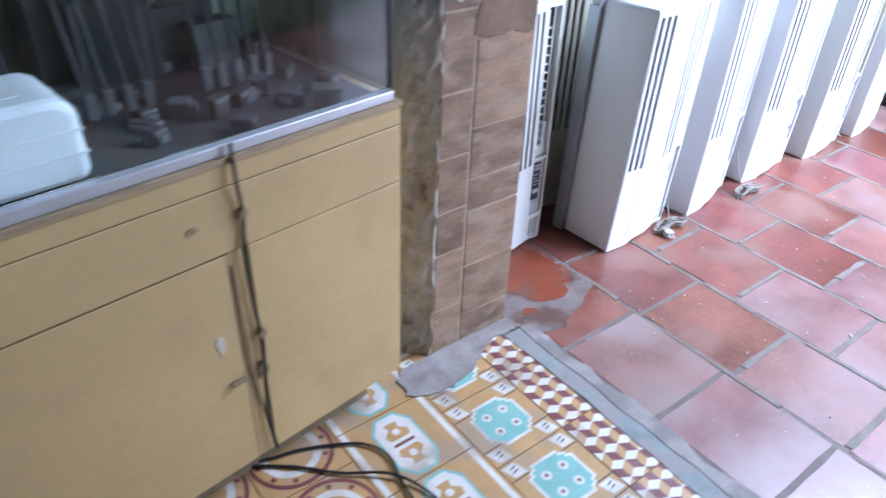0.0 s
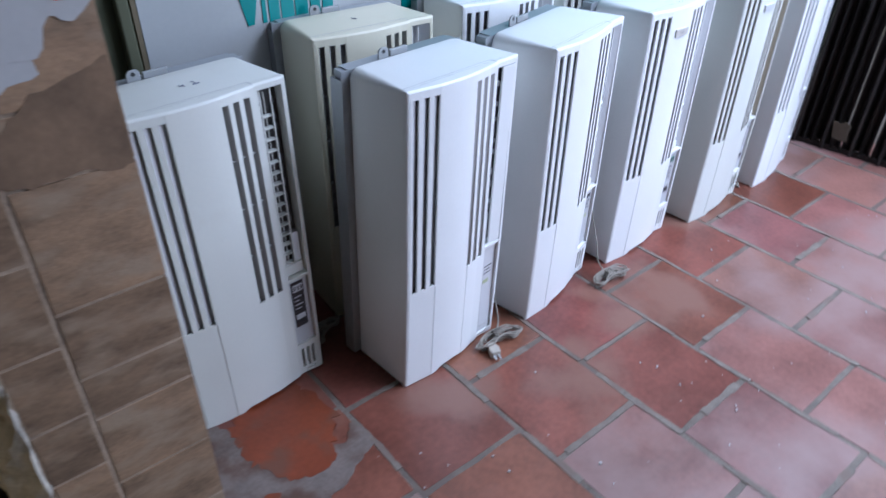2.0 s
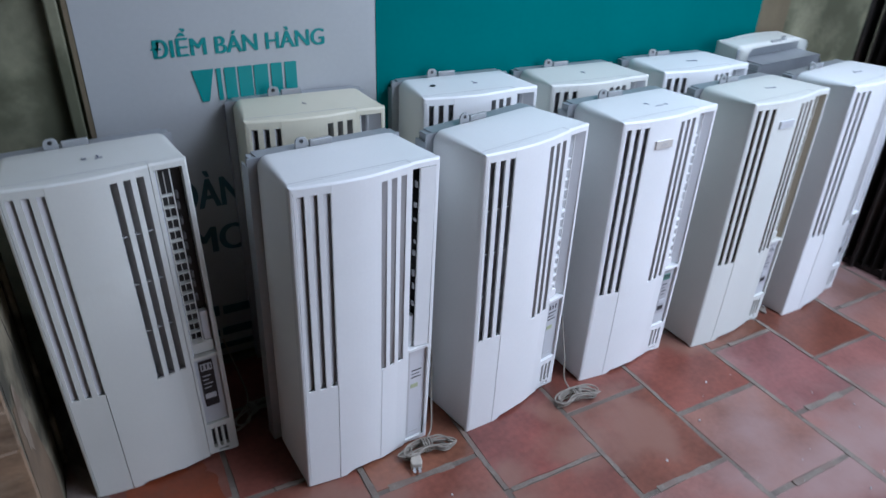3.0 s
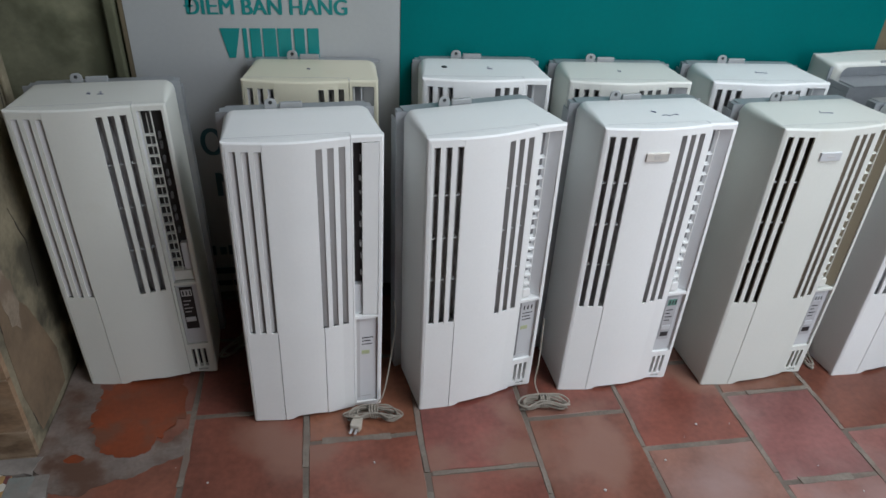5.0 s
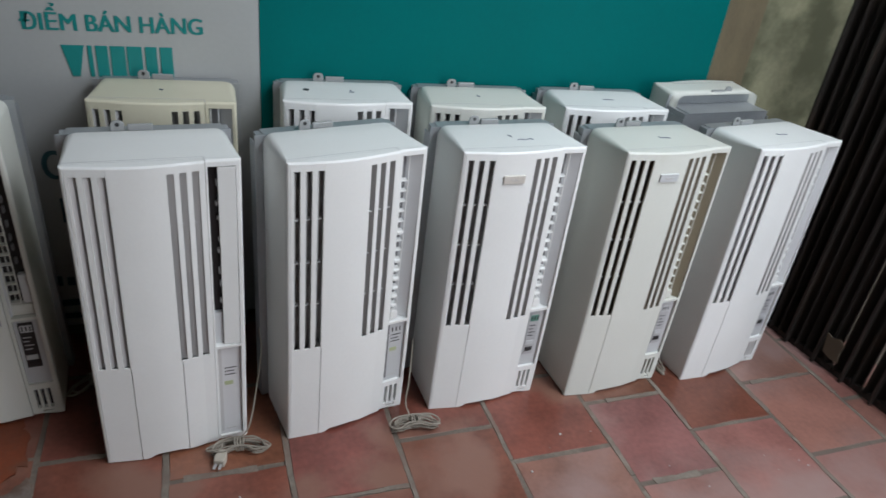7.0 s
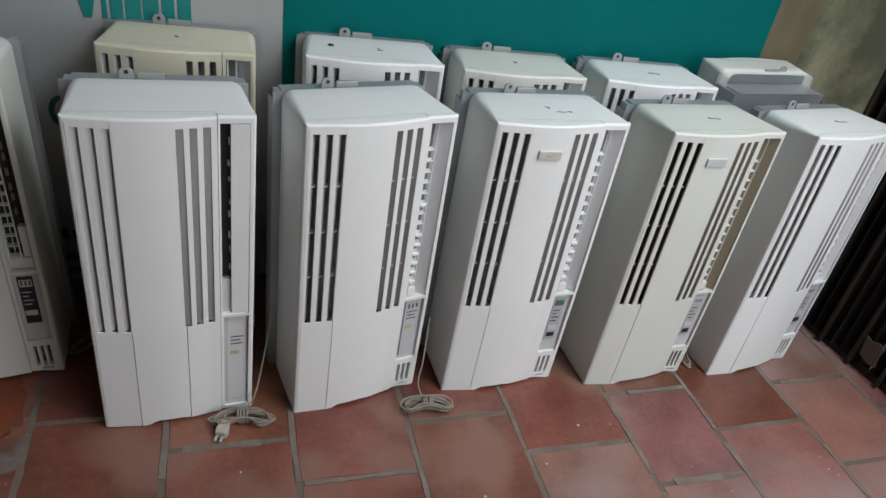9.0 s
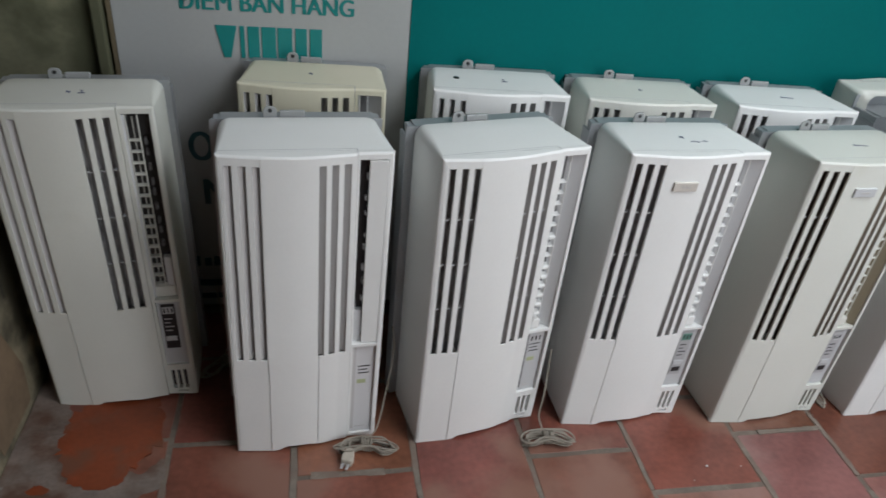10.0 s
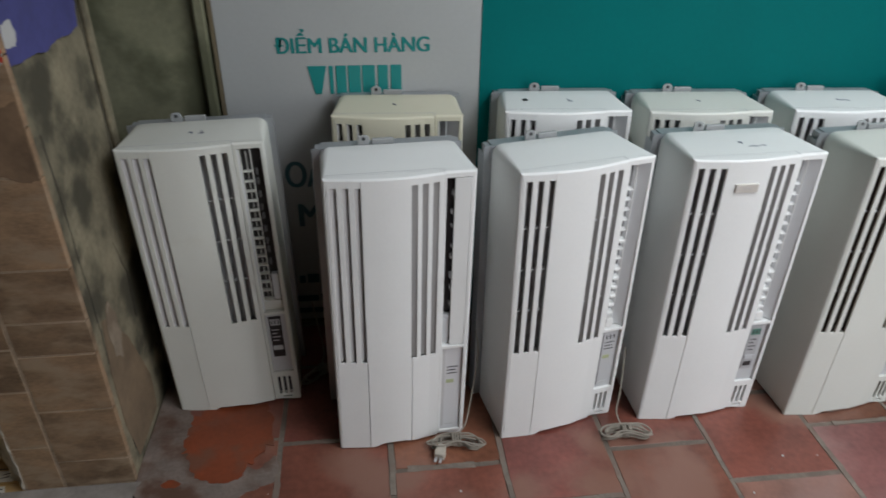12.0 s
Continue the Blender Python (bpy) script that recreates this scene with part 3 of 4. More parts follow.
            prism(bm, [(0.2522 - W / 2, 0.0005), (0.2555 - W / 2, 0.006), (0.2555 - W / 2, 0.0235), (0.2522 - W / 2, 0.0235)], vent_z[0] + 0.002, vent_z[1] - 0.002)
            part("outlet_cheek", bm, CHEEK, ac)
            for i in range(9):
                zc = vent_z[0] + 0.13 + i * 0.030 + 0.004 * math.sin(i * 2.1)
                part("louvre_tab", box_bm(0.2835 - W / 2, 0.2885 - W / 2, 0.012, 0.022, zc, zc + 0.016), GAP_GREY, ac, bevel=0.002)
        else:
            bm = bmesh.new()
            prism(bm, [(0.2755 - W / 2, 0.0235), (0.3018 - W / 2, 0.0005), (0.3018 - W / 2, 0.0235)], vent_z[0] + 0.002, vent_z[1] - 0.002)
            part("outlet_cheek", bm, CHEEK_BROWN if right_slots == "brown" else CHEEK, ac)
            part("slat_post", box_bm(0.2545 - W / 2, 0.2565 - W / 2, 0.004, 0.010, vent_z[0] + 0.02, vent_z[1] - 0.004), vane, ac)
            # dark sheet painted as the shade behind the vanes
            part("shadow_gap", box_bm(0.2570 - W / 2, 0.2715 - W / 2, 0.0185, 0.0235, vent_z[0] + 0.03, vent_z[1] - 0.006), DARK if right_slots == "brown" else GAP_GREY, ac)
            part("slat_post", box_bm(0.2715 - W / 2, 0.2730 - W / 2, 0.004, 0.007, vent_z[0] + 0.02, vent_z[1] - 0.004), vane, ac)
            for i in range(14):
                zc = vent_z[0] + 0.046 + i * 0.0252
                bm = bmesh.new()
                prism(bm, [(0.2566 - W / 2, 0.005), (0.2714 - W / 2, 0.005), (0.2714 - W / 2, 0.017), (0.2566 - W / 2, 0.017)], zc, zc + 0.002)
                if i in blobs:
                    prism(bm, [(0.2575 - W / 2, 0.002), (0.268 - W / 2, 0.002), (0.2735 - W / 2, 0.006), (0.268 - W / 2, 0.012), (0.2575 - W / 2, 0.012)], zc - 0.0045, zc + 0.0001)
                for v in bm.verts:
                    v.co.z += 0.12 * (v.co.y - 0.005)
                part("vane", bm, vane, ac)
            part("knob", prism_bm(rounded(0.2565 - W / 2, 0.276 - W / 2, vent_z[0] + 0.004, vent_z[0] + 0.030, 0.008, 0.002), 0.001, 0.018, "y"), vane, ac, bevel=0.002)
    # controls
    tone = {"dark": SLOT_GREY, "grey": PANEL_GREY, "pale": PALE_GREY, "white": shell}[control]
    cp = part("control_panel", box_bm(0.2518 - W / 2, 0.3012 - W / 2, 0.005, FD - 0.001, ctl_z[0] + 0.0008, ctl_z[1] - 0.0008), PALE_GREY if control != "white" else PLATE, ac)
    c0 = 0.253 - W / 2
    if control in ("dark", "grey"):
        face = part("display_plate", box_bm(c0 + 0.006, c0 + 0.036, 0.0030, 0.0048, 0.137 if control == "grey" else 0.147, 0.274), tone if control == "grey" else BLACK, cp, "grey control plate")
        part("display_window", box_bm(c0 + 0.009, c0 + 0.033, 0.0018, 0.0029, 0.248, 0.267), GREEN_LED if badge == "ION" else PALE_GREY, cp)
        for i in range(3):
            part("indicator", box_bm(c0 + 0.012 + 0.008 * i, c0 + 0.015 + 0.008 * i, 0.0010, 0.0017, 0.252, 0.264), BLACK, cp)
        for i in range(4):
            part("text_bar", box_bm(c0 + 0.010, c0 + 0.010 + (0.018, 0.012, 0.02, 0.015)[i], 0.0022, 0.0029, 0.232 - 0.011 * i, 0.2345 - 0.011 * i), BLACK if control == "grey" else PALE_GREY, cp)
        part("button", box_bm(c0 + 0.008, c0 + 0.032, 0.0010, 0.0029, 0.170, 0.184), PALE_GREY, cp, bevel=0.001)
        part("button", box_bm(c0 + 0.010, c0 + 0.031, 0.0010, 0.0029, 0.148, 0.162), BLACK, cp, bevel=0.001)
    else:
        # darker strip paints the shade along the recess's left edge
        part("recess_side", box_bm(c0 - 0.001, c0 + 0.0065, 0.0035, 0.0049, ctl_z[0] + 0.012, ctl_z[1] - 0.004), GAP_GREY if control == "pale" else SLOT_GREY, cp)
        top = 0.267 if control == "pale" else 0.222
        if control == "pale":
            for i in range(3):
                part("indicator", box_bm(c0 + 0.014 + 0.010 * i, c0 + 0.0165 + 0.010 * i, 0.0032, 0.0048, top - 0.012, top), BLACK, cp)
            top -= 0.022
        for i in range(3):
            part("text_bar", box_bm(c0 + 0.017, c0 + 0.017 + (0.022, 0.016, 0.020)[i], 0.0040, 0.0049, top - 0.010 * i - 0.0022, top - 0.010 * i), BLACK, cp)
            part("indicator", box_bm(c0 + 0.0125, c0 + 0.0155, 0.0040, 0.0049, top - 0.010 * i - 0.003, top - 0.010 * i), BLACK, cp)
        part("sticker", box_bm(c0 + 0.011, c0 + 0.030, 0.0040, 0.0049, top - 0.052, top - 0.041), STICKER, cp, "green and yellow sticker")
        part("text_bar", box_bm(c0 + 0.010, c0 + 0.034, 0.0040, 0.0049, ctl_z[0] + 0.016, ctl_z[0] + 0.0185), SLOT_GREY, cp)
    if louvre != "flap":
        # dark backing paints in the shaded inside of the lower vents
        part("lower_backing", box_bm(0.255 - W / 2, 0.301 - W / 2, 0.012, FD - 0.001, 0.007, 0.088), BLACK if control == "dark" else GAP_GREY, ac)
    if badge:
        bz = H - 0.072
        bm = bmesh.new()
        prism(bm, [(0.098 - W / 2, -0.0186), (0.150 - W / 2, -0.0208), (0.150 - W / 2, -0.0150), (0.098 - W / 2, -0.0130)], bz - 0.002, bz + 0.018)
        bd = part("badge", bm, BADGE if badge == "ION" else PALE_GREY, ac, "small metal badge", bevel=0.0012)
        if badge == "ION":
            cu = bpy.data.curves.new("badge_lettering", "FONT")
            cu.body, cu.size, cu.extrude, cu.align_x = "ION", 0.010, 0.0002, "CENTER"
            t = bpy.data.objects.new("badge_lettering", cu)
            scene.collection.objects.link(t)
            bpy.context.view_layer.update()
            me = bpy.data.meshes.new_from_object(t)
            bpy.data.objects.remove(t)
            me.transform(pose(0.124 - W / 2, -0.0200, bz + 0.0045, 90, 0, -2.4))
            me.materials.clear()
            me.materials.append(SLOT_GREY)
            lt = new("badge_lettering", me)
            lt.parent = bd
        else:
            part("text_bar", box_bm(-0.010, 0.010, -0.0004, 0.0004, 0.006, 0.010, m=pose(0.124 - W / 2, -0.0199, bz, 0, 0, -2.4)), SLOT_GREY, bd)
    # mounting frame behind the case
    bm = bmesh.new()
    drop = 0.026 if rear > 0.05 else 0.0
    prism(bm, rounded(-W / 2 - 0.012, W / 2 + 0.008, 0.002, H - 0.010, 0.0025, 0.002), depth + 0.0005, depth + 0.004, "y")
    box(bm, -W / 2 - 0.012, -W / 2 - 0.009, depth + 0.004, depth + rear, 0.002, H - 0.028 - drop)
    box(bm, W / 2 + 0.005, W / 2 + 0.008, depth + 0.004, depth + rear, 0.002, H - 0.028 - drop)
    box(bm, -W / 2 + 0.008, W / 2 - 0.008, depth + 0.004, depth + rear, H - 0.013 - drop, H - 0.0105 - drop)
    part("mounting_frame", bm, STEEL, ac, "grey sheet steel mounting frame")
    part("rear_case", box_bm(-W / 2 - 0.004, W / 2 + 0.004, depth + 0.0042, depth + rear - 0.002, 0.004, H - 0.0135 - drop), STEEL, ac)
    hx = -W / 2 + W * rail - 0.055
    hk = bmesh.new()
    prism(hk, rounded(hx - 0.013, hx + 0.013, H - 0.0104, H + 0.013, 0.010, 0.001), depth + 0.006, depth + 0.010, "y")
    hook = part("hook_plate", hk, CLEAR, ac, "cloudy plastic hook plate", bevel=0.001)
    part("hook_hole", prism_bm(rounded(hx - 0.004, hx + 0.004, H + 0.001, H + 0.009, 0.0039, 0.0039), depth + 0.0050, depth + 0.0058, "y"), BLACK, hook)
    part("hook_rail", box_bm(hx + 0.018, hx + 0.066, depth + 0.006, depth + 0.014, H - 0.0104, H + 0.004), CLEAR, ac, bevel=0.002)
    # the joint between front and case on the top
    bm = bmesh.new()
    box(bm, -W / 2 + 0.006, 0.2438 - W / 2, 0.0172, 0.0180, H - 0.002, H + 0.0003)
    box(bm, 0.2436 - W / 2, 0.2446 - W / 2, 0.0015, 0.0182, H - 0.002, H + 0.0004)
    part("top_joint", bm, PANEL_GREY, ac)
    strokes(ac, marks, INK, 0.0, 0.075, H + 0.0003)
    if hole:
        bm = bmesh.new()
        bmesh.ops.create_cone(bm, cap_ends=True, segments=16, radius1=0.007, radius2=0.007, depth=0.0012, matrix=pose(-0.095, 0.085, H + 0.0004))
        part("screw_hole", bm, BLACK, ac, "dark round screw hole")
    return ac


def at(x0, y0, x1, y1):
    """The pose of a unit from its two lower front corners."""
    return pose((x0 + x1) / 2, (y0 + y1) / 2, 0, 0, 0, math.degrees(math.atan2(y1 - y0, x1 - x0)))


def stood(x, y, yaw, sideways=0.0, backwards=0.0):
    """The pose of a unit from the middle of its lower front edge, standing slightly out of true."""
    return pose(x, y, 0.0005, 0, 0, yaw) @ pose(0, 0, abs(math.sin(radians(sideways))) * 0.08, -backwards, sideways, 0)


FOUR = [(-0.010, 0.012), (-0.012, 0.004), (-0.004, 0.004)], [(-0.006, 0.008), (-0.006, -0.003)]
ONE = [(0.012, 0.010), (0.016, 0.012), (0.016, -0.002)], [(0.010, -0.002), (0.023, -0.002)]
SWOOP = [(-0.006, 0.010), (-0.010, 0.002), (0.0, 0.0), (0.012, 0.0), (0.020, -0.004)],
SMEAR = [(0.0, -0.020), (0.010, -0.016), (0.020, -0.022)], [(0.024, -0.020), (0.034, -0.014), (0.040, -0.020)]

air_conditioner(stood(1.138, 1.124, 2.4, -1.04, 0.13), WHITE_WARM, "light", "dark", "cage", "dark", shallow=(1,), marks=FOUR + ONE, vane=WHITE_WARM,
                label="white used window air conditioner with a dark outlet cage")
air_conditioner(stood(1.558, 0.955, 5.5, 0.61, -0.92), WHITE, "light", "light", "flap", "white", shallow=(1, -1),
                label="white used window air conditioner with closed flap and pale slots")
air_conditioner(stood(1.960, 0.966, 11.8, -0.25, -0.42), WHITE, "dark", "light", "open", "pale", blobs=(0, 1, 2, 3, 4, 5, 8),
                label="white used window air conditioner with dark intake slots and cable bundle")
air_conditioner(stood(2.336, 0.974, 3.3, 0.17, -0.18), WHITE, "dark", "light", "open", "grey", badge="ION", marks=FOUR + SMEAR,
                label="white used window air conditioner with a small metal badge")
air_conditioner(stood(2.732, 0.952, 4.2, 0.19, -0.05), AGED, left_slots="dark", right_slots="brown", louvre="open", control="grey", blobs=(), badge="bar", marks=SWOOP, vane=WHITE_WARM, slot_dark=BROWN_DARK,
                label="greyed used window air conditioner with browned outlet and slots")
air_conditioner(stood(3.121, 0.957, 8.3, 0.09, 0.61), WHITE, "dark", "light", "open", "grey", marks=(SWOOP[0],),
                label="white used window air conditioner standing beside the folding gate")
# second row, behind
air_conditioner(at(1.420, 1.266, 1.733, 1.247) @ Matrix.Diagonal((1, 1, 1.012, 1)), CREAM, "dark", "dark", "open", "grey", marks=FOUR,
                label="yellowed used window air conditioner standing before the white sign")
air_conditioner(at(1.838, 1.264, 2.148, 1.248) @ Matrix.Diagonal((1, 1, 1.012, 1)), WHITE, "dark", "dark", "open", "dark", hole=True, marks=ONE,
                label="white used window air conditioner with a screw hole in its top")
air_conditioner(at(2.203, 1.260, 2.510, 1.242), WHITE_WARM, "dark", "dark", "open", "dark", marks=FOUR,
                label="off-white used window air conditioner in the row behind")
air_conditioner(at(2.575, 1.244, 2.879, 1.225), WHITE, "dark", "dark", "open", "dark", marks=SWOOP,
                label="white used window air conditioner in the row behind")
air_conditioner(pose(3.106, 1.432, 0, 0, 0, 185) @ Matrix.Diagonal((1, 1, 1.024, 1)), AGED, "light", "light", "open", "grey", depth=0.085, rear=0.085,
                label="aged used window air conditioner turned with its steel back outwards")


# ---- mains cables on the floor ----
def cable_bundle(x, y, yaw, tail, seed, plug=True, turns=6, half=0.072, label="grey mains cable tied in a bundle on the red tiles"):
    """Loops gathered in the middle by a few turns of their own cable, the two lobes spread on the floor."""
    rnd = random.Random(seed)
    cbt = thing("cable_bundle", pose(x, y, 0, 0, 0, yaw), label, "cable", "mains cables on the floor")
    pts = []
    for k in range(turns):
        wide, sag, lift = rnd.uniform(0.72, 1.08), rnd.uniform(0.5, 1.25), 0.003 + 0.0032 * k
        for a in range(14):
            w = 2 * math.pi * a / 14
            pinch = 0.22 + 0.78 * abs(math.cos(w)) ** 0.7
            pts.append((half * wide * math.cos(w) + rnd.uniform(-0.003, 0.003), 0.026 * sag * math.sin(w) * pinch - 0.010 * abs(math.cos(w)) + rnd.uniform(-0.003, 0.003),
                        lift + 0.010 * (1 - abs(math.cos(w))) + rnd.uniform(0, 0.003)))
    bm = bmesh.new()
    tube(bm, smooth_path(pts, 4), 0.0023, 6)
    part("coil", bm, CABLE, cbt)
    bm = bmesh.new()
    for k in range(4):
        lean = rnd.uniform(-0.004, 0.004)
        ring = [(0.0055 * k - 0.008 + lean * math.sin(a), 0.015 * math.cos(a), 0.0175 + 0.0155 * math.sin(a)) for a in (2 * math.pi * i / 12 for i in range(13))]
        tube(bm, ring, 0.0024, 6)
    part("tie_turns", bm, CABLE, cbt)
    if tail:
        bm = bmesh.new()
        tube(bm, smooth_path(tail, 8), 0.0020, 6)
        part("lead", bm, CABLE, cbt)
    m = pose(-0.040, -0.034, 0.002, 0, 0, -14)
    if plug:
        bm = bmesh.new()
        prism(bm, [(-0.009, 0.018), (-0.014, -0.006), (-0.012, -0.020), (0.012, -0.020), (0.014, -0.006), (0.009, 0.018)], 0.0, 0.021)
        for v in bm.verts:
            v.co = m @ v.co
        pl = part("plug", bm, PLUG, cbt, "pale rubber plug", bevel=0.003)
        for q in (-0.006, 0.006):
            part("prong", box_bm(q - 0.003, q + 0.003, -0.036, -0.020, 0.010, 0.0115, m=m), ALU, pl)
        bm = bmesh.new()
        tube(bm, smooth_path([m @ Vector((0, 0.016, 0.011)), (-0.040, 0.002, 0.018), (-0.022, 0.012, 0.022), (0.0, 0.008, 0.030)], 6), 0.0024, 6)
        part("lead", bm, CABLE, cbt)
    return cbt


cable_bundle(1.692, 0.925, -6, [(0.004, 0.010, 0.030), (0.022, 0.030, 0.045), (0.036, 0.070, 0.095), (0.052, 0.120, 0.20), (0.047, 0.16, 0.24)], 3)
cable_bundle(2.126, 0.912, -4, [(-0.012, 0.012, 0.030), (-0.022, 0.030, 0.060), (-0.012, 0.055, 0.11), (0.002, 0.11, 0.20)], 7, plug=False, turns=7)
cable_bundle(1.350, 1.23, 30, [(0.0, 0.012, 0.02), (0.03, 0.05, 0.04), (0.04, 0.12, 0.16)], 11, plug=False, turns=3, label="pale mains cable on the floor behind")
cable_bundle(2.925, 1.02, 80, [(0.0, 0.0, 0.02), (-0.02, 0.02, 0.06), (0.0, 0.04, 0.10)], 15, plug=False, turns=3, half=0.05, label="grey mains cable between two air conditioners")

# ---- display cabinet ----
cab = thing("display_cabinet", pose(0.542, 0.820, 0, 0, 0, 7.5) @ Matrix.Diagonal((1, 1, 1.05, 1)), "cream painted wooden display cabinet with a glass case on top", "cabinet")
CL, CD = 1.45, 0.46
part("carcass", box_bm(-CL, -0.004, 0.016, CD, 0.078, 0.688), CREAM_PAINT, cab)
# dark block painted as the shade under the open cabinet base
part("plinth", box_bm(-CL + 0.05, -0.06, 0.05, CD, 0.0, 0.0778), GRIME_SHADE, cab, "dark plinth in place of the shaded underside")
part("top_edge", box_bm(-CL, 0.0, 0.0, 0.0155, 0.655, 0.690), CREAM_PAINT, cab, bevel=0.002)
part("worn_lip", box_bm(-CL, 0.001, -0.003, CD, 0.6905, 0.699), WORN_WOOD, cab, "worn bare wood lip")
for x0, x1 in ((-CL, -0.336), (-0.334, 0.0)):
    part("drawer_front", box_bm(x0, x1, 0.0, 0.0155, 0.5455, 0.6535), CREAM_PAINT, cab, bevel=0.0015)
part("door", box_bm(-CL, -0.372, 0.001, 0.0155, 0.080, 0.5415), CREAM_PAINT, cab, bevel=0.0015)
stile = part("stile", box_bm(-0.369, -0.336, 0.003, 0.0155, 0.080, 0.5435), CREAM_PAINT, cab)
part("door", box_bm(-0.333, 0.0, 0.0, 0.0155, 0.080, 0.5435), CREAM_PAINT, cab, bevel=0.0015)
part("seam_grime", box_bm(-0.3715, -0.3695, 0.0025, 0.0155, 0.080, 0.5415), GRIME_SHADE, cab)
part("door_handle", box_bm(-0.405, -0.375, -0.010, 0.0005, 0.288, 0.294), GRIME_SHADE, cab, "tarnished metal bolt", bevel=0.002)
part("bolt_plate", prism_bm(ragged(-0.338, 0.291, 0.010, 0.016, 10, 0.25, 4), -0.006, 0.0, "y"), GRIME_SHADE, cab, "dark metal latch")
part("key_plate", prism_bm(ragged(-0.420, 0.605, 0.008, 0.005, 10, 0.15, 2), -0.003, 0.0, "y"), GRIME_SHADE, cab)
part("grime_patch", prism_bm(ragged(-0.408, 0.382, 0.009, 0.018, 12, 0.3, 8), -0.0006, 0.001, "y"), PLASTER_DARK, cab)
bm = bmesh.new()
tube(bm, smooth_path([(-0.340, -0.004, 0.72), (-0.343, -0.012, 0.66), (-0.337, -0.006, 0.60), (-0.345, -0.006, 0.53), (-0.340, -0.005, 0.42), (-0.334, -0.006, 0.36),
                      (-0.338, -0.006, 0.29), (-0.345, -0.006, 0.18), (-0.336, -0.008, 0.085)], 6), 0.0032, 6)
part("hanging_strap", bm, CRACK, cab, "blackened strap hanging down the stile")
bm = bmesh.new()
tube(bm, smooth_path([(-0.366, 0.0, 0.52), (-0.362, -0.002, 0.40), (-0.357, -0.002, 0.28), (-0.345, -0.004, 0.15), (-0.338, -0.006, 0.085)], 6), 0.0024, 6)
part("hanging_strap", bm, WORN_WOOD, cab, "yellowed cord along the door edge")
for x, z, r in ((-0.337, 0.608, 0.006), (-0.335, 0.372, 0.007)):
    part("knot", prism_bm(ragged(x, z, r, r * 1.3, 9, 0.2, int(z * 99)), -0.012, -0.002, "y"), GRIME_SHADE, cab)
# glass case
part("glass_rail", box_bm(-CL, -0.012, 0.004, 0.022, 0.6995, 0.717), ALU, cab, "grey aluminium glass rail", bevel=0.002)
gp = part("front_pane", box_bm(-CL, -0.020, 0.010, 0.0145, 0.7225, 1.50), GLASS, cab, "dusty clear glass")
gs = part("side_pane", box_bm(-0.0190, -0.0145, 0.0125, CD - 0.02, 0.7225, 1.50), GLASS, cab, "dusty clear glass")
gp.visible_shadow = gs.visible_shadow = False
part("corner_strip", box_bm(-0.0195, -0.0125, 0.006, 0.012, 0.7225, 1.50), BLACK, cab)
part("case_floor", box_bm(-CL, -0.022, 0.023, CD, 0.6995, 0.7035), FELT, cab)
part("case_back", box_bm(-CL, -0.022, CD - 0.012, CD, 0.704, 1.50), WALL_IN, cab)

# clutter in the glass case
CABM = pose(0.542, 0.820, 0, 0, 0, 7.5) @ Matrix.Diagonal((1, 1, 1.05, 1))
rnd = random.Random(21)
for k in range(74):
    x, y = rnd.uniform(-1.1, -0.07), rnd.uniform(0.05, 0.38)
    lx, ly, lz = rnd.uniform(0.025, 0.065), rnd.uniform(0.018, 0.042), rnd.uniform(0.010, 0.030)
    if x < -0.45 and y < 0.24:
        continue
    kind = rnd.choice(("charger", "phone", "small_box"))
    tint = rnd.choice((0, 0, 0, 1, 1, 2, 3, 4))
    word = ("black", "grey", "silver", "brown", "olive")[tint]
    ob = thing(kind, CABM @ pose(x, y, 0.704, 0, 0, rnd.uniform(-70, 70)), f"small {word} {kind.replace('_', ' ')} lying in the glass case", kind.replace("_", " "), "goods in the glass case")
    part("body", box_bm(-lx / 2, lx / 2, -ly / 2, ly / 2, 0, lz), CLUTTER[tint], ob, bevel=0.004)
    if kind == "phone":
        part("screen", box_bm(-lx * 0.4, lx * 0.4, -ly * 0.4, ly * 0.4, lz, lz + 0.0008), CLUTTER[1 if tint == 0 else 0], ob)
    elif kind == "charger":
        part("socket", box_bm(-lx * 0.3, lx * 0.3, -ly / 2 - 0.006, -ly / 2, lz * 0.2, lz * 0.7), CLUTTER[2], ob)
    else:
        part("lid", box_bm(-lx / 2 - 0.001, lx / 2 + 0.001, -ly / 2 - 0.001, ly / 2 + 0.001, lz, lz + 0.004), CLUTTER[(tint + 1) % 5], ob)
# pile of dark goods at the back
rnd = random.Random(33)
for k in range(30):
    x = rnd.uniform(-1.15, -0.16)
    top = 0.10 * math.sin((x + 1.25) * 2.6) + rnd.uniform(0.0, 0.05)
    ob = thing("goods_box", CABM @ pose(x, rnd.uniform(0.30, 0.41), 0.704, 0, 0, rnd.uniform(-20, 20)), "dark cardboard goods box stacked in the glass case", "box", "goods in the glass case")
    tint = rnd.choice((0, 0, 1, 3))
    part("body", box_bm(-0.045, 0.045, -0.02, 0.02, 0, 0.05 + max(top, 0)), CLUTTER[tint], ob, bevel=0.002)
    part("label_strip", box_bm(-0.03, 0.03, -0.0208, -0.0203, 0.012, 0.028), CLUTTER[2 if k % 4 == 0 else 1], ob)
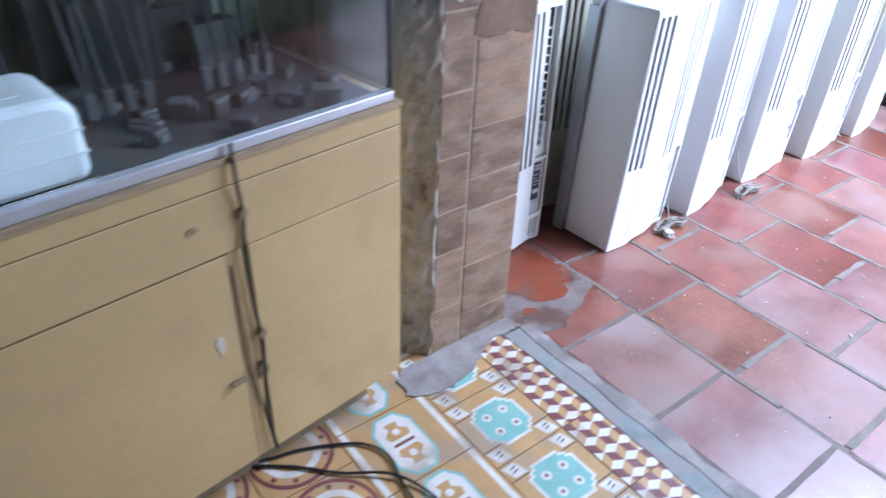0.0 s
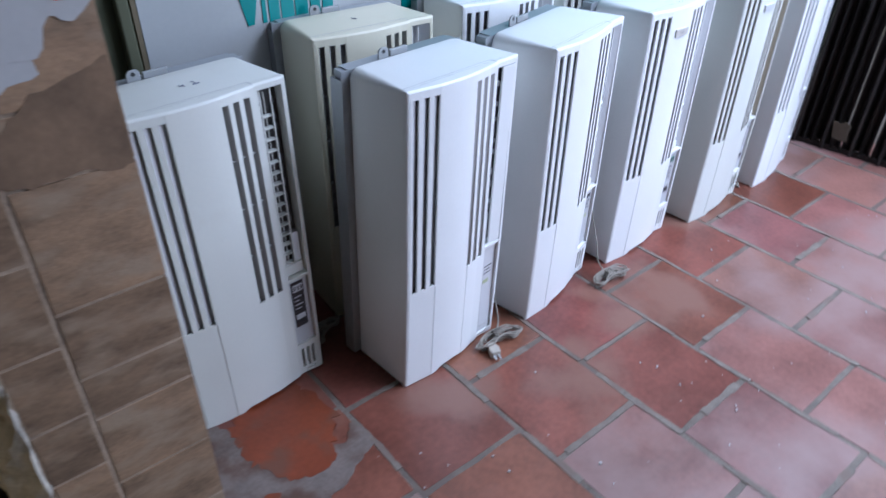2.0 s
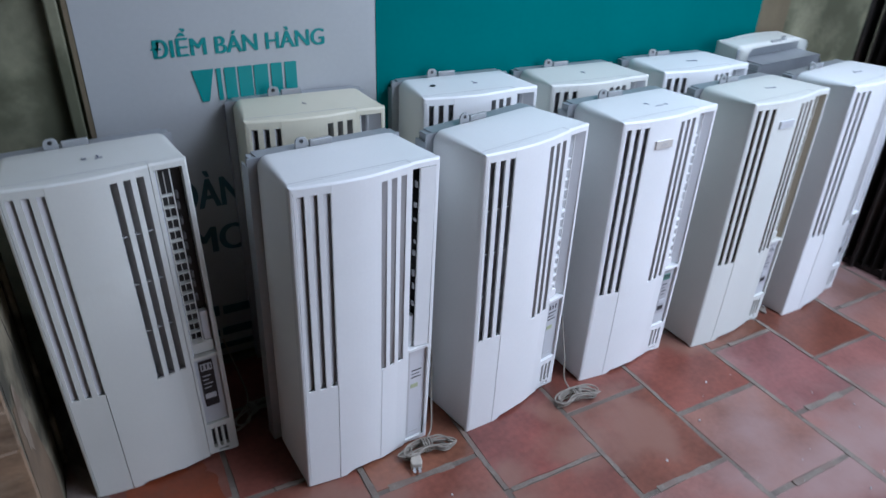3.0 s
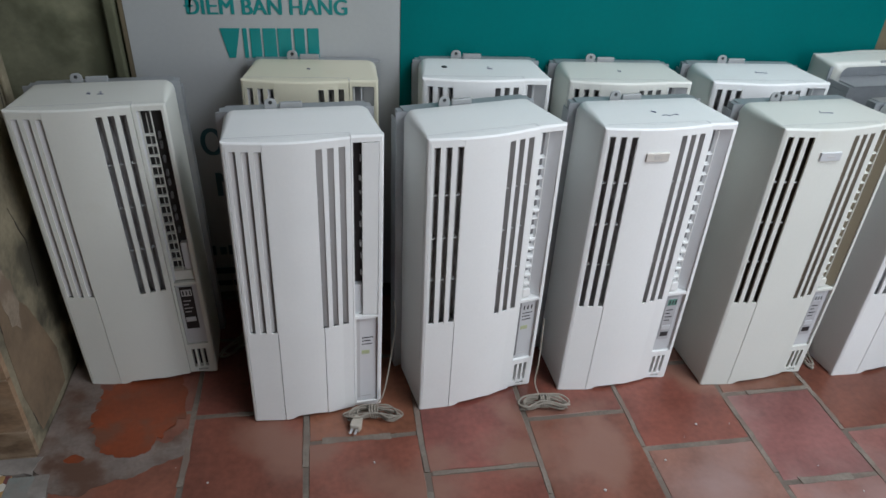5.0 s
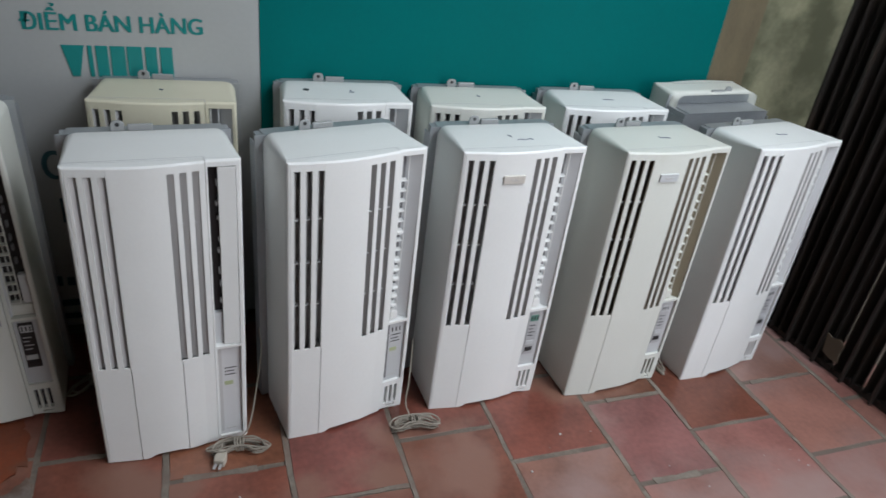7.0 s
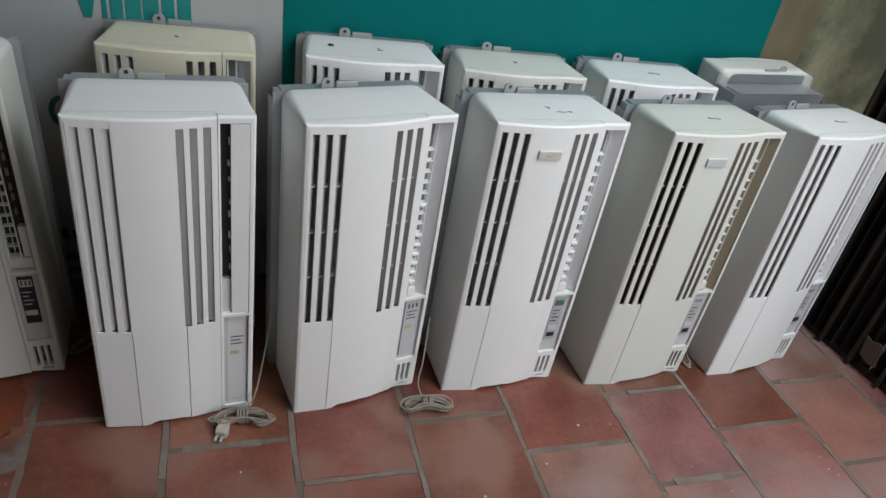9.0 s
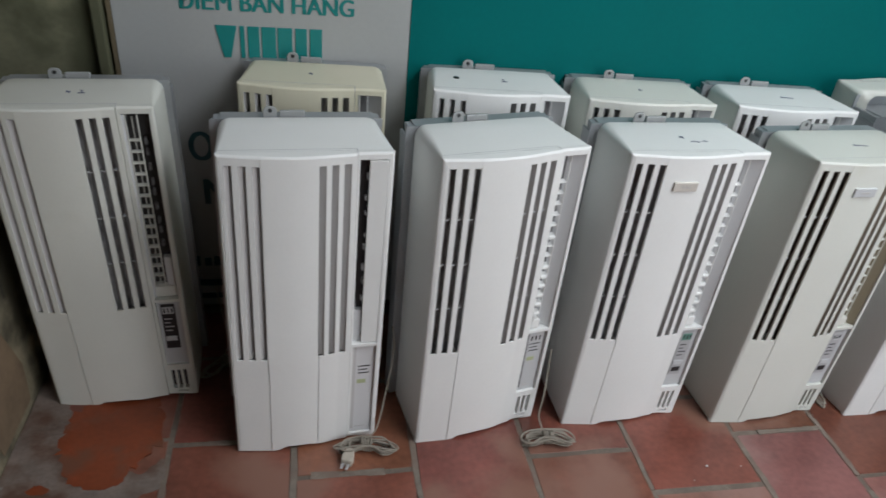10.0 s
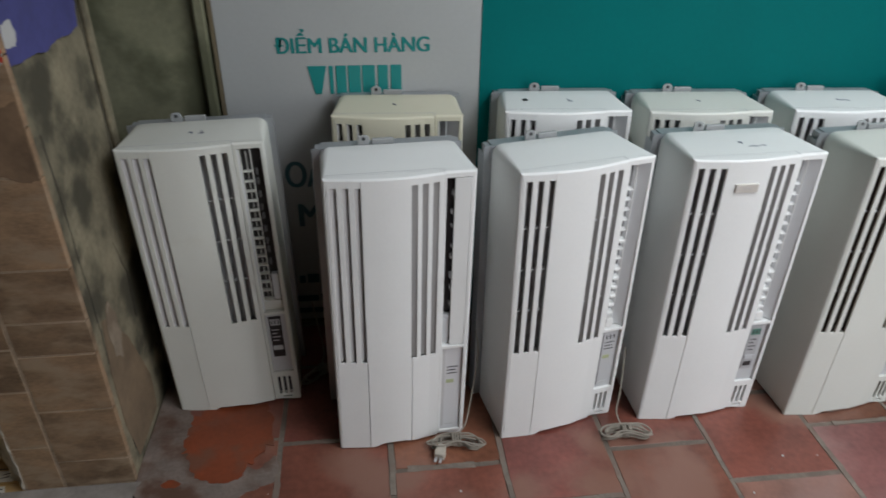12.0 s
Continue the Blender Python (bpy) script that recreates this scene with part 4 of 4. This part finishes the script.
# hanging cords
for k in range(9):
    x = -0.16 - 0.03 * k - (0.07 if k > 4 else 0)
    ob = thing("charging_lead", CABM @ pose(x, 0.20, 0.0), "black charging lead hanging in the glass case", "cable", "hanging leads")
    bm = bmesh.new()
    tube(bm, smooth_path([(0, 0, 1.45), (0.004, 0.003, 1.15), (-0.003, -0.004, 0.95), (0.004, -0.006, 0.84), (0.012, -0.01, 0.76)], 6), 0.0036, 5)
    part("cord", bm, CLUTTER[0], ob)
    part("loop", box_bm(-0.009, 0.009, -0.006, 0.006, 0.87 + 0.02 * (k % 3), 1.12), CLUTTER[0], ob, bevel=0.004)
    part("plug", box_bm(0.004, 0.020, -0.018, -0.004, 0.725, 0.765), CLUTTER[1], ob, bevel=0.003)
# white appliance at the far end
pot = thing("white_appliance", CABM @ pose(-0.600, 0.12, 0.704) @ Matrix.Diagonal((1, 1, 0.84, 1)), "white rounded plastic appliance with a grey lid mark", "appliance")
bm = bmesh.new()
prism(bm, rounded(-0.085, 0.085, 0.0, 0.135, 0.035, 0.02), -0.07, 0.07, "y")
part("housing", bm, PALE_GREY, pot, bevel=0.012)
for z in (0.045, 0.082):
    part("seam_band", box_bm(-0.0856, 0.0856, -0.0708, 0.0708, z, z + 0.003), SLOT_GREY, pot)
part("lid_recess", box_bm(-0.02, 0.03, -0.03, 0.0, 0.135, 0.1362), SLOT_GREY, pot)

# cord on the patterned floor
lead = thing("power_lead", pose(0, 0, 0), "thin black power lead lying on the patterned tiles", "cable")
bm = bmesh.new()
tube(bm, smooth_path([(0.12, 0.86, 0.006), (0.20, 0.82, 0.007), (0.27, 0.803, 0.006), (0.34, 0.77, 0.006), (0.392, 0.734, 0.006), (0.415, 0.68, 0.006), (0.40, 0.60, 0.006), (0.39, 0.5, 0.006)], 8), 0.0034, 6)
part("cord", bm, BLACK, lead)
bm = bmesh.new()
tube(bm, smooth_path([(0.16, 0.83, 0.006), (0.24, 0.77, 0.006), (0.31, 0.70, 0.006), (0.39, 0.635, 0.012), (0.43, 0.56, 0.006), (0.44, 0.46, 0.006)], 8), 0.0034, 6)
part("cord", bm, BLACK, lead)

# ---- torn papers on the pillar ----
def torn_sheet(pts, a, b, axis, material, label):
    pts = roughened([(u, v * 1.03) for u, v in pts], 0.0025, len(label), 4)
    ob = thing("torn_poster", pose(0, 0, 0), label, "poster")
    part("sheet", prism_bm(pts, a, b, axis), material, ob)


FY = PY0 - 0.0016
torn_sheet([(0.70, 0.855), (0.705, 0.90), (0.74, 0.905), (0.79, 0.93), (0.84, 0.925), (0.845, 0.895), (0.80, 0.885), (0.765, 0.868), (0.755, 0.845), (0.72, 0.842)], FY - 0.0006, FY, "y", PAPER,
           "grey torn paper remnant glued to the pillar")
torn_sheet([(0.775, 0.935), (0.78, 1.02), (0.925, 1.03), (0.924, 0.965), (0.90, 0.945), (0.87, 0.955), (0.85, 0.915), (0.81, 0.915)], FY - 0.0012, FY - 0.0007, "y", PAPER,
           "pale torn poster glued to the pillar")
torn_sheet([(0.765, 1.02), (0.77, 1.10), (0.86, 1.11), (0.865, 1.035), (0.85, 1.015), (0.80, 1.025)], FY - 0.0018, FY - 0.0013, "y", PAPER_RED, "red torn poster glued to the pillar")
torn_sheet([(0.80, 1.008), (0.81, 1.030), (0.862, 1.034), (0.86, 1.008), (0.83, 1.0)], FY - 0.0024, FY - 0.0019, "y", PAPER_YELLOW, "yellow strip of a torn poster")
torn_sheet([(0.875, 0.975), (0.88, 0.988), (0.924, 0.990), (0.924, 0.965)], FY - 0.0018, FY - 0.0013, "y", PAPER_RED, "red strip of a torn poster")
torn_sheet([(0.895, 0.958), (0.95, 0.950), (1.00, 0.952), (1.04, 0.942), (1.10, 0.949), (1.16, 0.944), (1.215, 0.948), (1.228, 0.985), (1.232, 1.25), (0.895, 1.25)], 0.9258, 0.9264, "x", PAPER_BLUE,
           "dark blue torn poster on the pillar's porch side")
torn_sheet([(0.895, 0.985), (0.90, 1.018), (0.935, 1.024), (0.948, 1.0), (0.93, 0.978)], 0.9266, 0.9270, "x", PAPER, "white patch of the torn blue poster")

torn_sheet([(0.757, 0.775), (0.80, 0.765), (0.86, 0.770), (0.905, 0.758), (0.924, 0.765), (0.924, 0.905), (0.885, 0.890), (0.83, 0.875), (0.79, 0.845), (0.765, 0.82)], FY - 0.0004, FY, "y", PAPER_BROWN,
           "brown peeling layer of old paper on the pillar")

# wear on the pillar
part("bare_patch", prism_bm([(0.93, 0.30), (0.955, 0.42), (1.0, 0.40), (1.03, 0.34), (1.06, 0.30), (1.10, 0.20), (1.13, 0.12), (1.12, 0.02), (0.95, 0.02), (0.925, 0.15)], 0.9212, 0.9222, "x"), BARE, pillar, "bare brown plaster")
part("bare_patch", prism_bm(ragged(1.0, 0.36, 0.035, 0.07, 14, 0.25, 31), 0.9225, 0.9232, "x"), SCRAPED, pillar, "pale scraped plaster")


def crack(pts, width, a, b, axis, seed):
    """A thin dark crack along a line, as a ragged strip."""
    r3 = random.Random(seed)
    line = []
    for (u0, v0), (u1, v1) in zip(pts, pts[1:]):
        for q in range(6):
            line.append((u0 + (u1 - u0) * q / 6 + r3.uniform(-0.003, 0.003), v0 + (v1 - v0) * q / 6))
    line.append(pts[-1])
    w = [width * r3.uniform(0.3, 1.3) for _ in line]
    part("crack", prism_bm([(u - k, v) for (u, v), k in zip(line, w)] + [(u + k, v) for (u, v), k in list(zip(line, w))[::-1]], a, b, axis), CRACK, pillar, "dark crack in the plaster")


crack([(1.246, 0.0), (1.243, 0.5), (1.25, 0.9), (1.246, 1.4)], 0.003, 0.9212, 0.9220, "x", 1)
crack([(1.12, 0.52), (1.15, 0.42), (1.14, 0.30)], 0.0016, 0.9212, 0.9218, "x", 4)
crack([(0.935, 0.85), (0.94, 0.60), (0.936, 0.30), (0.94, 0.05)], 0.0016, 0.9212, 0.9218, "x", 5)
torn_sheet([(0.684, 0.965), (0.69, 1.20), (0.755, 1.20), (0.758, 1.02), (0.745, 0.975), (0.725, 0.985), (0.71, 0.962)], FY - 0.0010, FY - 0.0005, "y", PLASTER_LIGHT, "yellowed remnant of a pasted notice")
torn_sheet([(0.758, 0.925), (0.762, 1.0), (0.772, 1.0), (0.778, 0.94), (0.79, 0.915), (0.775, 0.905)], FY - 0.0016, FY - 0.0011, "y", PAPER_BLUE, "dark blue sliver of a torn poster")

# ---- facing bricks of the pillar ----
rnd = random.Random(9)
brick_meshes = {}


def brick_piece(x0, x1, z0, z1, parent):
    key = (round(x1 - x0, 3), round(z1 - z0, 2))
    w, h = x1 - x0, key[1]
    if key not in brick_meshes:
        bm = box_bm(0, w, 0, 0.013, 0, h)
        for v in bm.verts:
            if v.co.y < 0.001:
                v.co.x += 0.0015 if v.co.x < w / 2 else -0.0015
                v.co.z += 0.0015 if v.co.z < h / 2 else -0.0015
        me = bpy.data.meshes.new("brick")
        bmesh.ops.recalc_face_normals(bm, faces=bm.faces[:])
        bm.to_mesh(me)
        bm.free()
        me.materials.append(BRICK)
        brick_meshes[key] = me
    ob = new("brick", brick_meshes[key])
    ob.location = (x0, PY0 - 0.0015 + rnd.uniform(0, 0.0012), z0)
    ob.parent = parent


for x0, x1, start, heights in ((0.6835, 0.7645, 0.004, (0.12, 0.16, 0.13)), (0.7705, 0.9265, 0.004, (0.10, 0.14, 0.16))):
    z, k = start, 0
    while z < 2.7:
        hh = heights[k % 3] + rnd.choice((-0.02, -0.01, 0.0, 0.01, 0.03))
        brick_piece(x0, x1, z, z + hh, pillar)
        z, k = z + hh + 0.003, k + 1

# ---- cement along the threshold ----
rnd = random.Random(2)
left = [(0.886 + rnd.uniform(-0.004, 0.006), -1.2 + 0.07 * k) for k in range(30)]
right = [(0.930 + rnd.uniform(-0.006, 0.008), y) for _, y in left]
structure(part("trim_threshold", prism_bm(left + right[::-1], -0.006, 0.0012), MINT), "mint tinted cement strip of the threshold")
left = [(x + 0.001, y) for x, y in right]
right = [(0.970 + rnd.uniform(-0.012, 0.016), y) for _, y in left]
structure(part("trim_cement", prism_bm(left + right[::-1], -0.006, 0.0028), CEMENT_PALE), "rough grey cement strip of the threshold")
structure(part("trim_patch", prism_bm(roughened([(0.55, 0.80), (0.595, 0.772), (0.66, 0.764), (0.725, 0.776), (0.77, 0.802), (0.82, 0.826), (0.86, 0.842), (0.925, 0.835), (0.935, 0.884), (0.60, 0.884), (0.56, 0.86)], 0.004, 8), -0.006, 0.0034), CEMENT_PALE),
          "rough cement patch at the foot of the pillar")
structure(part("trim_smear", prism_bm(roughened([(0.926, 1.25), (0.955, 1.23), (0.985, 1.17), (0.995, 1.12), (1.03, 1.07), (1.022, 1.03), (1.045, 0.985), (1.04, 0.95), (1.075, 0.925), (1.12, 0.90), (1.165, 0.908),
                                         (1.205, 0.895), (1.24, 0.935), (1.258, 0.90), (1.245, 0.85), (1.20, 0.835), (1.15, 0.80), (1.10, 0.795), (1.04, 0.765), (0.985, 0.775), (0.955, 0.82), (0.926, 0.85)], 0.004, 6),
                                        -0.006, 0.0016), CEMENT), "cement smear over the tiles beside the pillar")
structure(part("trim_bare_tile", prism_bm(roughened([(1.205, 1.118), (1.228, 1.055), (1.238, 0.985), (1.200, 0.935), (1.178, 0.905), (1.160, 0.868), (1.118, 0.856), (1.072, 0.876), (1.040, 0.92), (1.020, 0.965),
                                             (1.014, 1.03), (1.022, 1.085), (1.07, 1.118)], 0.0085, 12), -0.004, 0.0022), TILE_BARE), "bare orange clay tile showing through the cement smear")
structure(part("trim_bare_spot", prism_bm(ragged(1.006, 0.868, 0.020, 0.012, 12, 0.35, 6), -0.004, 0.0022), TILE_BARE), "small bare orange spot in the cement smear")
rnd = random.Random(77)
bm = bmesh.new()
for k in range(120):
    x, y, r = rnd.uniform(1.0, 3.2), rnd.uniform(-0.1, 0.82), rnd.choice((0.0012, 0.0016, 0.002, 0.003))
    pts = [(x + r * rnd.uniform(0.6, 1.5) * math.cos(a), y + r * rnd.uniform(0.6, 1.5) * math.sin(a)) for a in (2 * math.pi * i / 5 for i in range(5))]
    prism(bm, pts, 0.0008, 0.0008 + r * 0.8)
tagged(part("floor_grit", bm, PAPER), "tiny pale crumbs strewn over the red tiles", "grit", "", "stuff")

# ---- patterned tiles of the room ----
floor_in = structure(part("floor_room", box_bm(-1.6, 0.886, -1.44, 1.3, -0.008, -0.0045), MORTAR), "old patterned cement tiles in ochre, ivory, maroon and aqua")
T = 0.194


def tile_mesh(kind, w):
    bm = bmesh.new()
    mats = [OCHRE, IVORY, MAROON, AQUA, INK_TILE]
    prism(bm, [(0.0005, 0.0005), (w - 0.0005, 0.0005), (w - 0.0005, T - 0.0005), (0.0005, T - 0.0005)], -0.0045, 0.0, mat=0)

    def flat(pts, level, mat):
        f = bm.faces.new([bm.verts.new((x, y, 0.00025 * level)) for x, y in pts])
        f.material_index = mat
        if f.normal.z < 0:
            f.normal_flip()

    def oct8(cx, cy, r, c, level, mat):
        flat([(cx + r, cy + c), (cx + c, cy + r), (cx - c, cy + r), (cx - r, cy + c), (cx - r, cy - c), (cx - c, cy - r), (cx + c, cy - r), (cx + r, cy - c)], level, mat)

    if kind == "cubes":
        rr = T / 5 / 1.5
        hw = rr * math.sqrt(3) / 2

        def clip(pts):
            for axis, lim, sign in ((0, 0.0008, 1), (0, w - 0.0008, -1), (1, 0.0008, 1), (1, T - 0.0008, -1)):
                out = []
                for k, p in enumerate(pts):
                    q = pts[(k + 1) % len(pts)]
                    dp, dq = (p[axis] - lim) * sign, (q[axis] - lim) * sign
                    if dp >= 0:
                        out.append(p)
                    if (dp > 0 > dq) or (dp < 0 < dq):
                        s = dp / (dp - dq)
                        out.append((p[0] + (q[0] - p[0]) * s, p[1] + (q[1] - p[1]) * s))
                pts = out
            return pts

        for r in range(-1, 7):
            for c in range(-1, 5):
                x0, y0 = (c + 0.5 * (r % 2)) * 2 * hw, r * 1.5 * rr
                p = [(x0 + rr * math.sin(math.pi / 3 * k), y0 + rr * math.cos(math.pi / 3 * k)) for k in range(6)]
                for quad, mat in (((p[5], p[0], p[1], (x0, y0)), 1), ((p[5], (x0, y0), p[3], p[4]), 2)):
                    q = clip(list(quad))
                    n = len(q)
                    if n > 2 and abs(sum(q[k][0] * q[(k + 1) % n][1] - q[(k + 1) % n][0] * q[k][1] for k in range(n))) > 1e-5:
                        flat(q, 1, mat)
    elif kind == "rosette":
        c = T / 2
        notched = [(0.056, 0.033), (0.046, 0.035), (0.046, 0.046), (0.035, 0.046), (0.033, 0.056)]
        ring = [(sx * x, sy * y) for sx, sy, pts in ((1, 1, notched), (-1, 1, notched[::-1]), (-1, -1, notched), (1, -1, notched[::-1])) for x, y in pts]
        flat([(c + 1.14 * x, c + 1.14 * y) for x, y in ring], 1, 1)
        flat([(c + x, c + y) for x, y in ring], 2, 3)
        for dx, dy in ((0.024, 0.024), (-0.024, 0.024), (-0.024, -0.024), (0.024, -0.024)):
            oct8(c + dx, c + dy, 0.0115, 0.0045, 3, 1)
            flat([(c + dx + 0.0085 * math.cos(a) * (1 if k % 2 else 0.35), c + dy + 0.0085 * math.sin(a) * (1 if k % 2 else 0.35)) for k, a in ((k, 2 * math.pi * k / 12) for k in range(12))], 4, 2)
        for sx in (0, 1):
            for sy in (0, 1):
                x0 = 0.004 if sx == 0 else w - 0.050
                y0 = 0.006 if sy == 0 else T - 0.040
                flat([(x0 + 0.012, y0), (x0 + 0.046, y0), (x0 + 0.034, y0 + 0.034), (x0, y0 + 0.034)], 1, 1)
                for q in (0.010, 0.020):
                    flat([(x0 + 0.012, y0 + q), (x0 + 0.032, y0 + q + 0.004), (x0 + 0.030, y0 + q + 0.008), (x0 + 0.016, y0 + q + 0.003)], 2, 4)
        for y in (0.044, T - 0.047):
            flat([(0.002, y), (w * 0.26, y), (w * 0.26, y + 0.003), (0.002, y + 0.003)], 2, 4)
            flat([(w * 0.74, y), (w - 0.002, y), (w - 0.002, y + 0.003), (w * 0.74, y + 0.003)], 2, 4)
    elif kind == "cartouche":
        c = T / 2
        for x0 in (0.006, w - 0.022):
            flat([(x0, 0.0006), (x0 + 0.014, 0.0006), (x0 + 0.014, T - 0.0006), (x0, T - 0.0006)], 1, 1)
        m0 = w / 2
        flat([(m0 + a * 1.0, c + b) for a, b in ((-0.052, 0.055), (-0.025, 0.090), (0.025, 0.090), (0.052, 0.055), (0.052, -0.055), (0.025, -0.090), (-0.025, -0.090), (-0.052, -0.055))], 1, 3)
        flat([(m0 + a * 0.88, c + b * 0.92) for a, b in ((-0.052, 0.055), (-0.025, 0.090), (0.025, 0.090), (0.052, 0.055), (0.052, -0.055), (0.025, -0.090), (-0.025, -0.090), (-0.052, -0.055))], 2, 1)
        for d in (1, -1):
            flat([(m0 - 0.024, c + d * 0.014), (m0 + 0.024, c + d * 0.014), (m0 + 0.030, c + d * 0.030), (m0 + 0.012, c + d * 0.046), (m0 + 0.016, c + d * 0.062), (m0 - 0.016, c + d * 0.062), (m0 - 0.012, c + d * 0.046), (m0 - 0.030, c + d * 0.030)], 3, 0)
            oct8(m0, c + d * 0.034, 0.009, 0.004, 4, 1)
        flat([(m0 - 0.026, c - 0.004), (m0 + 0.026, c - 0.004), (m0 + 0.026, c + 0.004), (m0 - 0.026, c + 0.004)], 3, 2)
    elif kind == "medallion":
        c = T / 2
        for r, level, mat in ((0.094, 1, 2), (0.084, 2, 0), (0.066, 3, 1), (0.050, 4, 0)):
            flat([(w / 2 + r * math.cos(a), c + r * math.sin(a)) for a in (2 * math.pi * k / 28 for k in range(28))], level, mat)
        for k in range(10):
            a = 2 * math.pi * k / 10
            oct8(w / 2 + 0.075 * math.cos(a), c + 0.075 * math.sin(a), 0.006, 0.0025, 3, 2)
    me = bpy.data.meshes.new("patterned_tile")
    bm.to_mesh(me)
    bm.free()
    for mm in mats:
        me.materials.append(mm)
    return me


for kind, x0, w in (("cubes", 0.783, 0.102), ("rosette", 0.5865, T), ("cartouche", 0.350, 0.235), ("medallion", 0.154, T), ("medallion", -0.042, T), ("medallion", -0.238, T), ("medallion", -0.434, T)):
    me = tile_mesh(kind, w)
    for k in range(-9, 3):
        ob = new("patterned_tile", me)
        ob.parent = floor_in
        ob.location = (x0, (0.597 if kind == "cartouche" else 0.520) + k * (T + 0.0015), -0.0005)

# ---- red clay tiles of the porch ----
floor_out = structure(part("floor_porch", box_bm(0.93, 3.72, -1.44, 1.48, -0.0058, -0.0014), MORTAR), "worn red clay tiles with cement joints")
COLS = [0.972, 1.253, 1.527, 1.800, 2.070, 2.336, 2.622, 2.872, 3.152, 3.43, 3.70]
FIRST = [0.70, 0.97, 0.858, 0.733, 0.873, 0.745, 0.90, 0.746, 0.885, 0.76]
rnd = random.Random(12)
clay = {}
PITCH = 0.290
for c in range(len(COLS) - 1):
    for k in range(-8, 3):
        y0 = max(FIRST[c] + k * PITCH, -1.44)
        y1 = min(FIRST[c] + (k + 1) * PITCH, 1.46)
        if y1 - y0 < 0.05:
            continue
        x0, x1 = COLS[c], COLS[c + 1]
        # dusty tiles in front; on the right their paler colour also paints in light
        worn = TILE_WORN if x0 < 1.2 and y0 < 0.6 else TILE_DUSTY_LIT if (y1 < 0.66 and x0 < 2.3) or (y1 < 0.95 and x0 > 2.3) or x0 > 3.1 else TILE_RED
        key = (c, round(y1 - y0, 3), worn.name)
        if key not in clay:
            w, d, j = x1 - x0, y1 - y0, 0.0055
            bm = bmesh.new()
            r2 = random.Random(c * 7 + 1)
            edge = []
            for ax, ay, bx, by in ((j, j, w - j, j), (w - j, j, w - j, d - j), (w - j, d - j, j, d - j), (j, d - j, j, j)):
                for q in range(4):
                    t = q / 4
                    edge.append((ax + (bx - ax) * t + r2.uniform(-0.002, 0.002), ay + (by - ay) * t + r2.uniform(-0.002, 0.002)))
            lo = [bm.verts.new((x, y, -0.0035)) for x, y in edge]
            hi = [bm.verts.new((w / 2 + (x - w / 2) * 0.985, d / 2 + (y - d / 2) * 0.985, 0.0)) for x, y in edge]
            bm.faces.new(hi)
            for q in range(len(edge)):
                bm.faces.new((lo[q], lo[(q + 1) % len(edge)], hi[(q + 1) % len(edge)], hi[q]))
            bmesh.ops.recalc_face_normals(bm, faces=bm.faces[:])
            me = bpy.data.meshes.new("clay_tile")
            bm.to_mesh(me)
            bm.free()
            me.materials.append(worn)
            clay[key] = me
        ob = new("clay_tile", clay[key])
        ob.parent = floor_out
        ob.location = (x0, y0, rnd.uniform(-0.0006, 0.0006))

# cement smeared over the joints in places
rnd = random.Random(41)
layer = itertools.count()
for c in range(1, len(COLS) - 1):
    for k in range(-3, 2):
        y = FIRST[c] + k * PITCH
        if -0.2 < y < 1.0 and rnd.random() < 0.75:
            x0, x1 = COLS[c] + rnd.uniform(-0.01, 0.10), COLS[c + 1] - rnd.uniform(-0.01, 0.10)
            a, b = rnd.uniform(0.006, 0.011), rnd.uniform(0.006, 0.012)
            part("pointing", prism_bm(roughened([(x0, y - a), ((x0 + x1) / 2, y - a * 0.8), (x1, y - b), (x1, y + a), ((x0 + x1) / 2, y + b * 0.7), (x0, y + b)], 0.0016, c * 9 + k, 5), -0.001, 0.0008 + 0.00011 * (next(layer) % 9)), POINTING, floor_out)
    for k in range(-2, 3):
        y = 0.25 * k + rnd.uniform(0.2, 0.4)
        if -0.2 < y < 0.95:
            a, b, l = rnd.uniform(0.005, 0.009), rnd.uniform(0.005, 0.010), rnd.uniform(0.05, 0.13)
            x = COLS[c]
            part("pointing", prism_bm(roughened([(x - a, y - l), (x + b, y - l), (x + a, y), (x + b * 0.8, y + l), (x - a, y + l), (x - b, y)], 0.0014, c * 31 + k, 6), -0.001, 0.0008 + 0.00011 * (next(layer) % 9)), POINTING, floor_out)
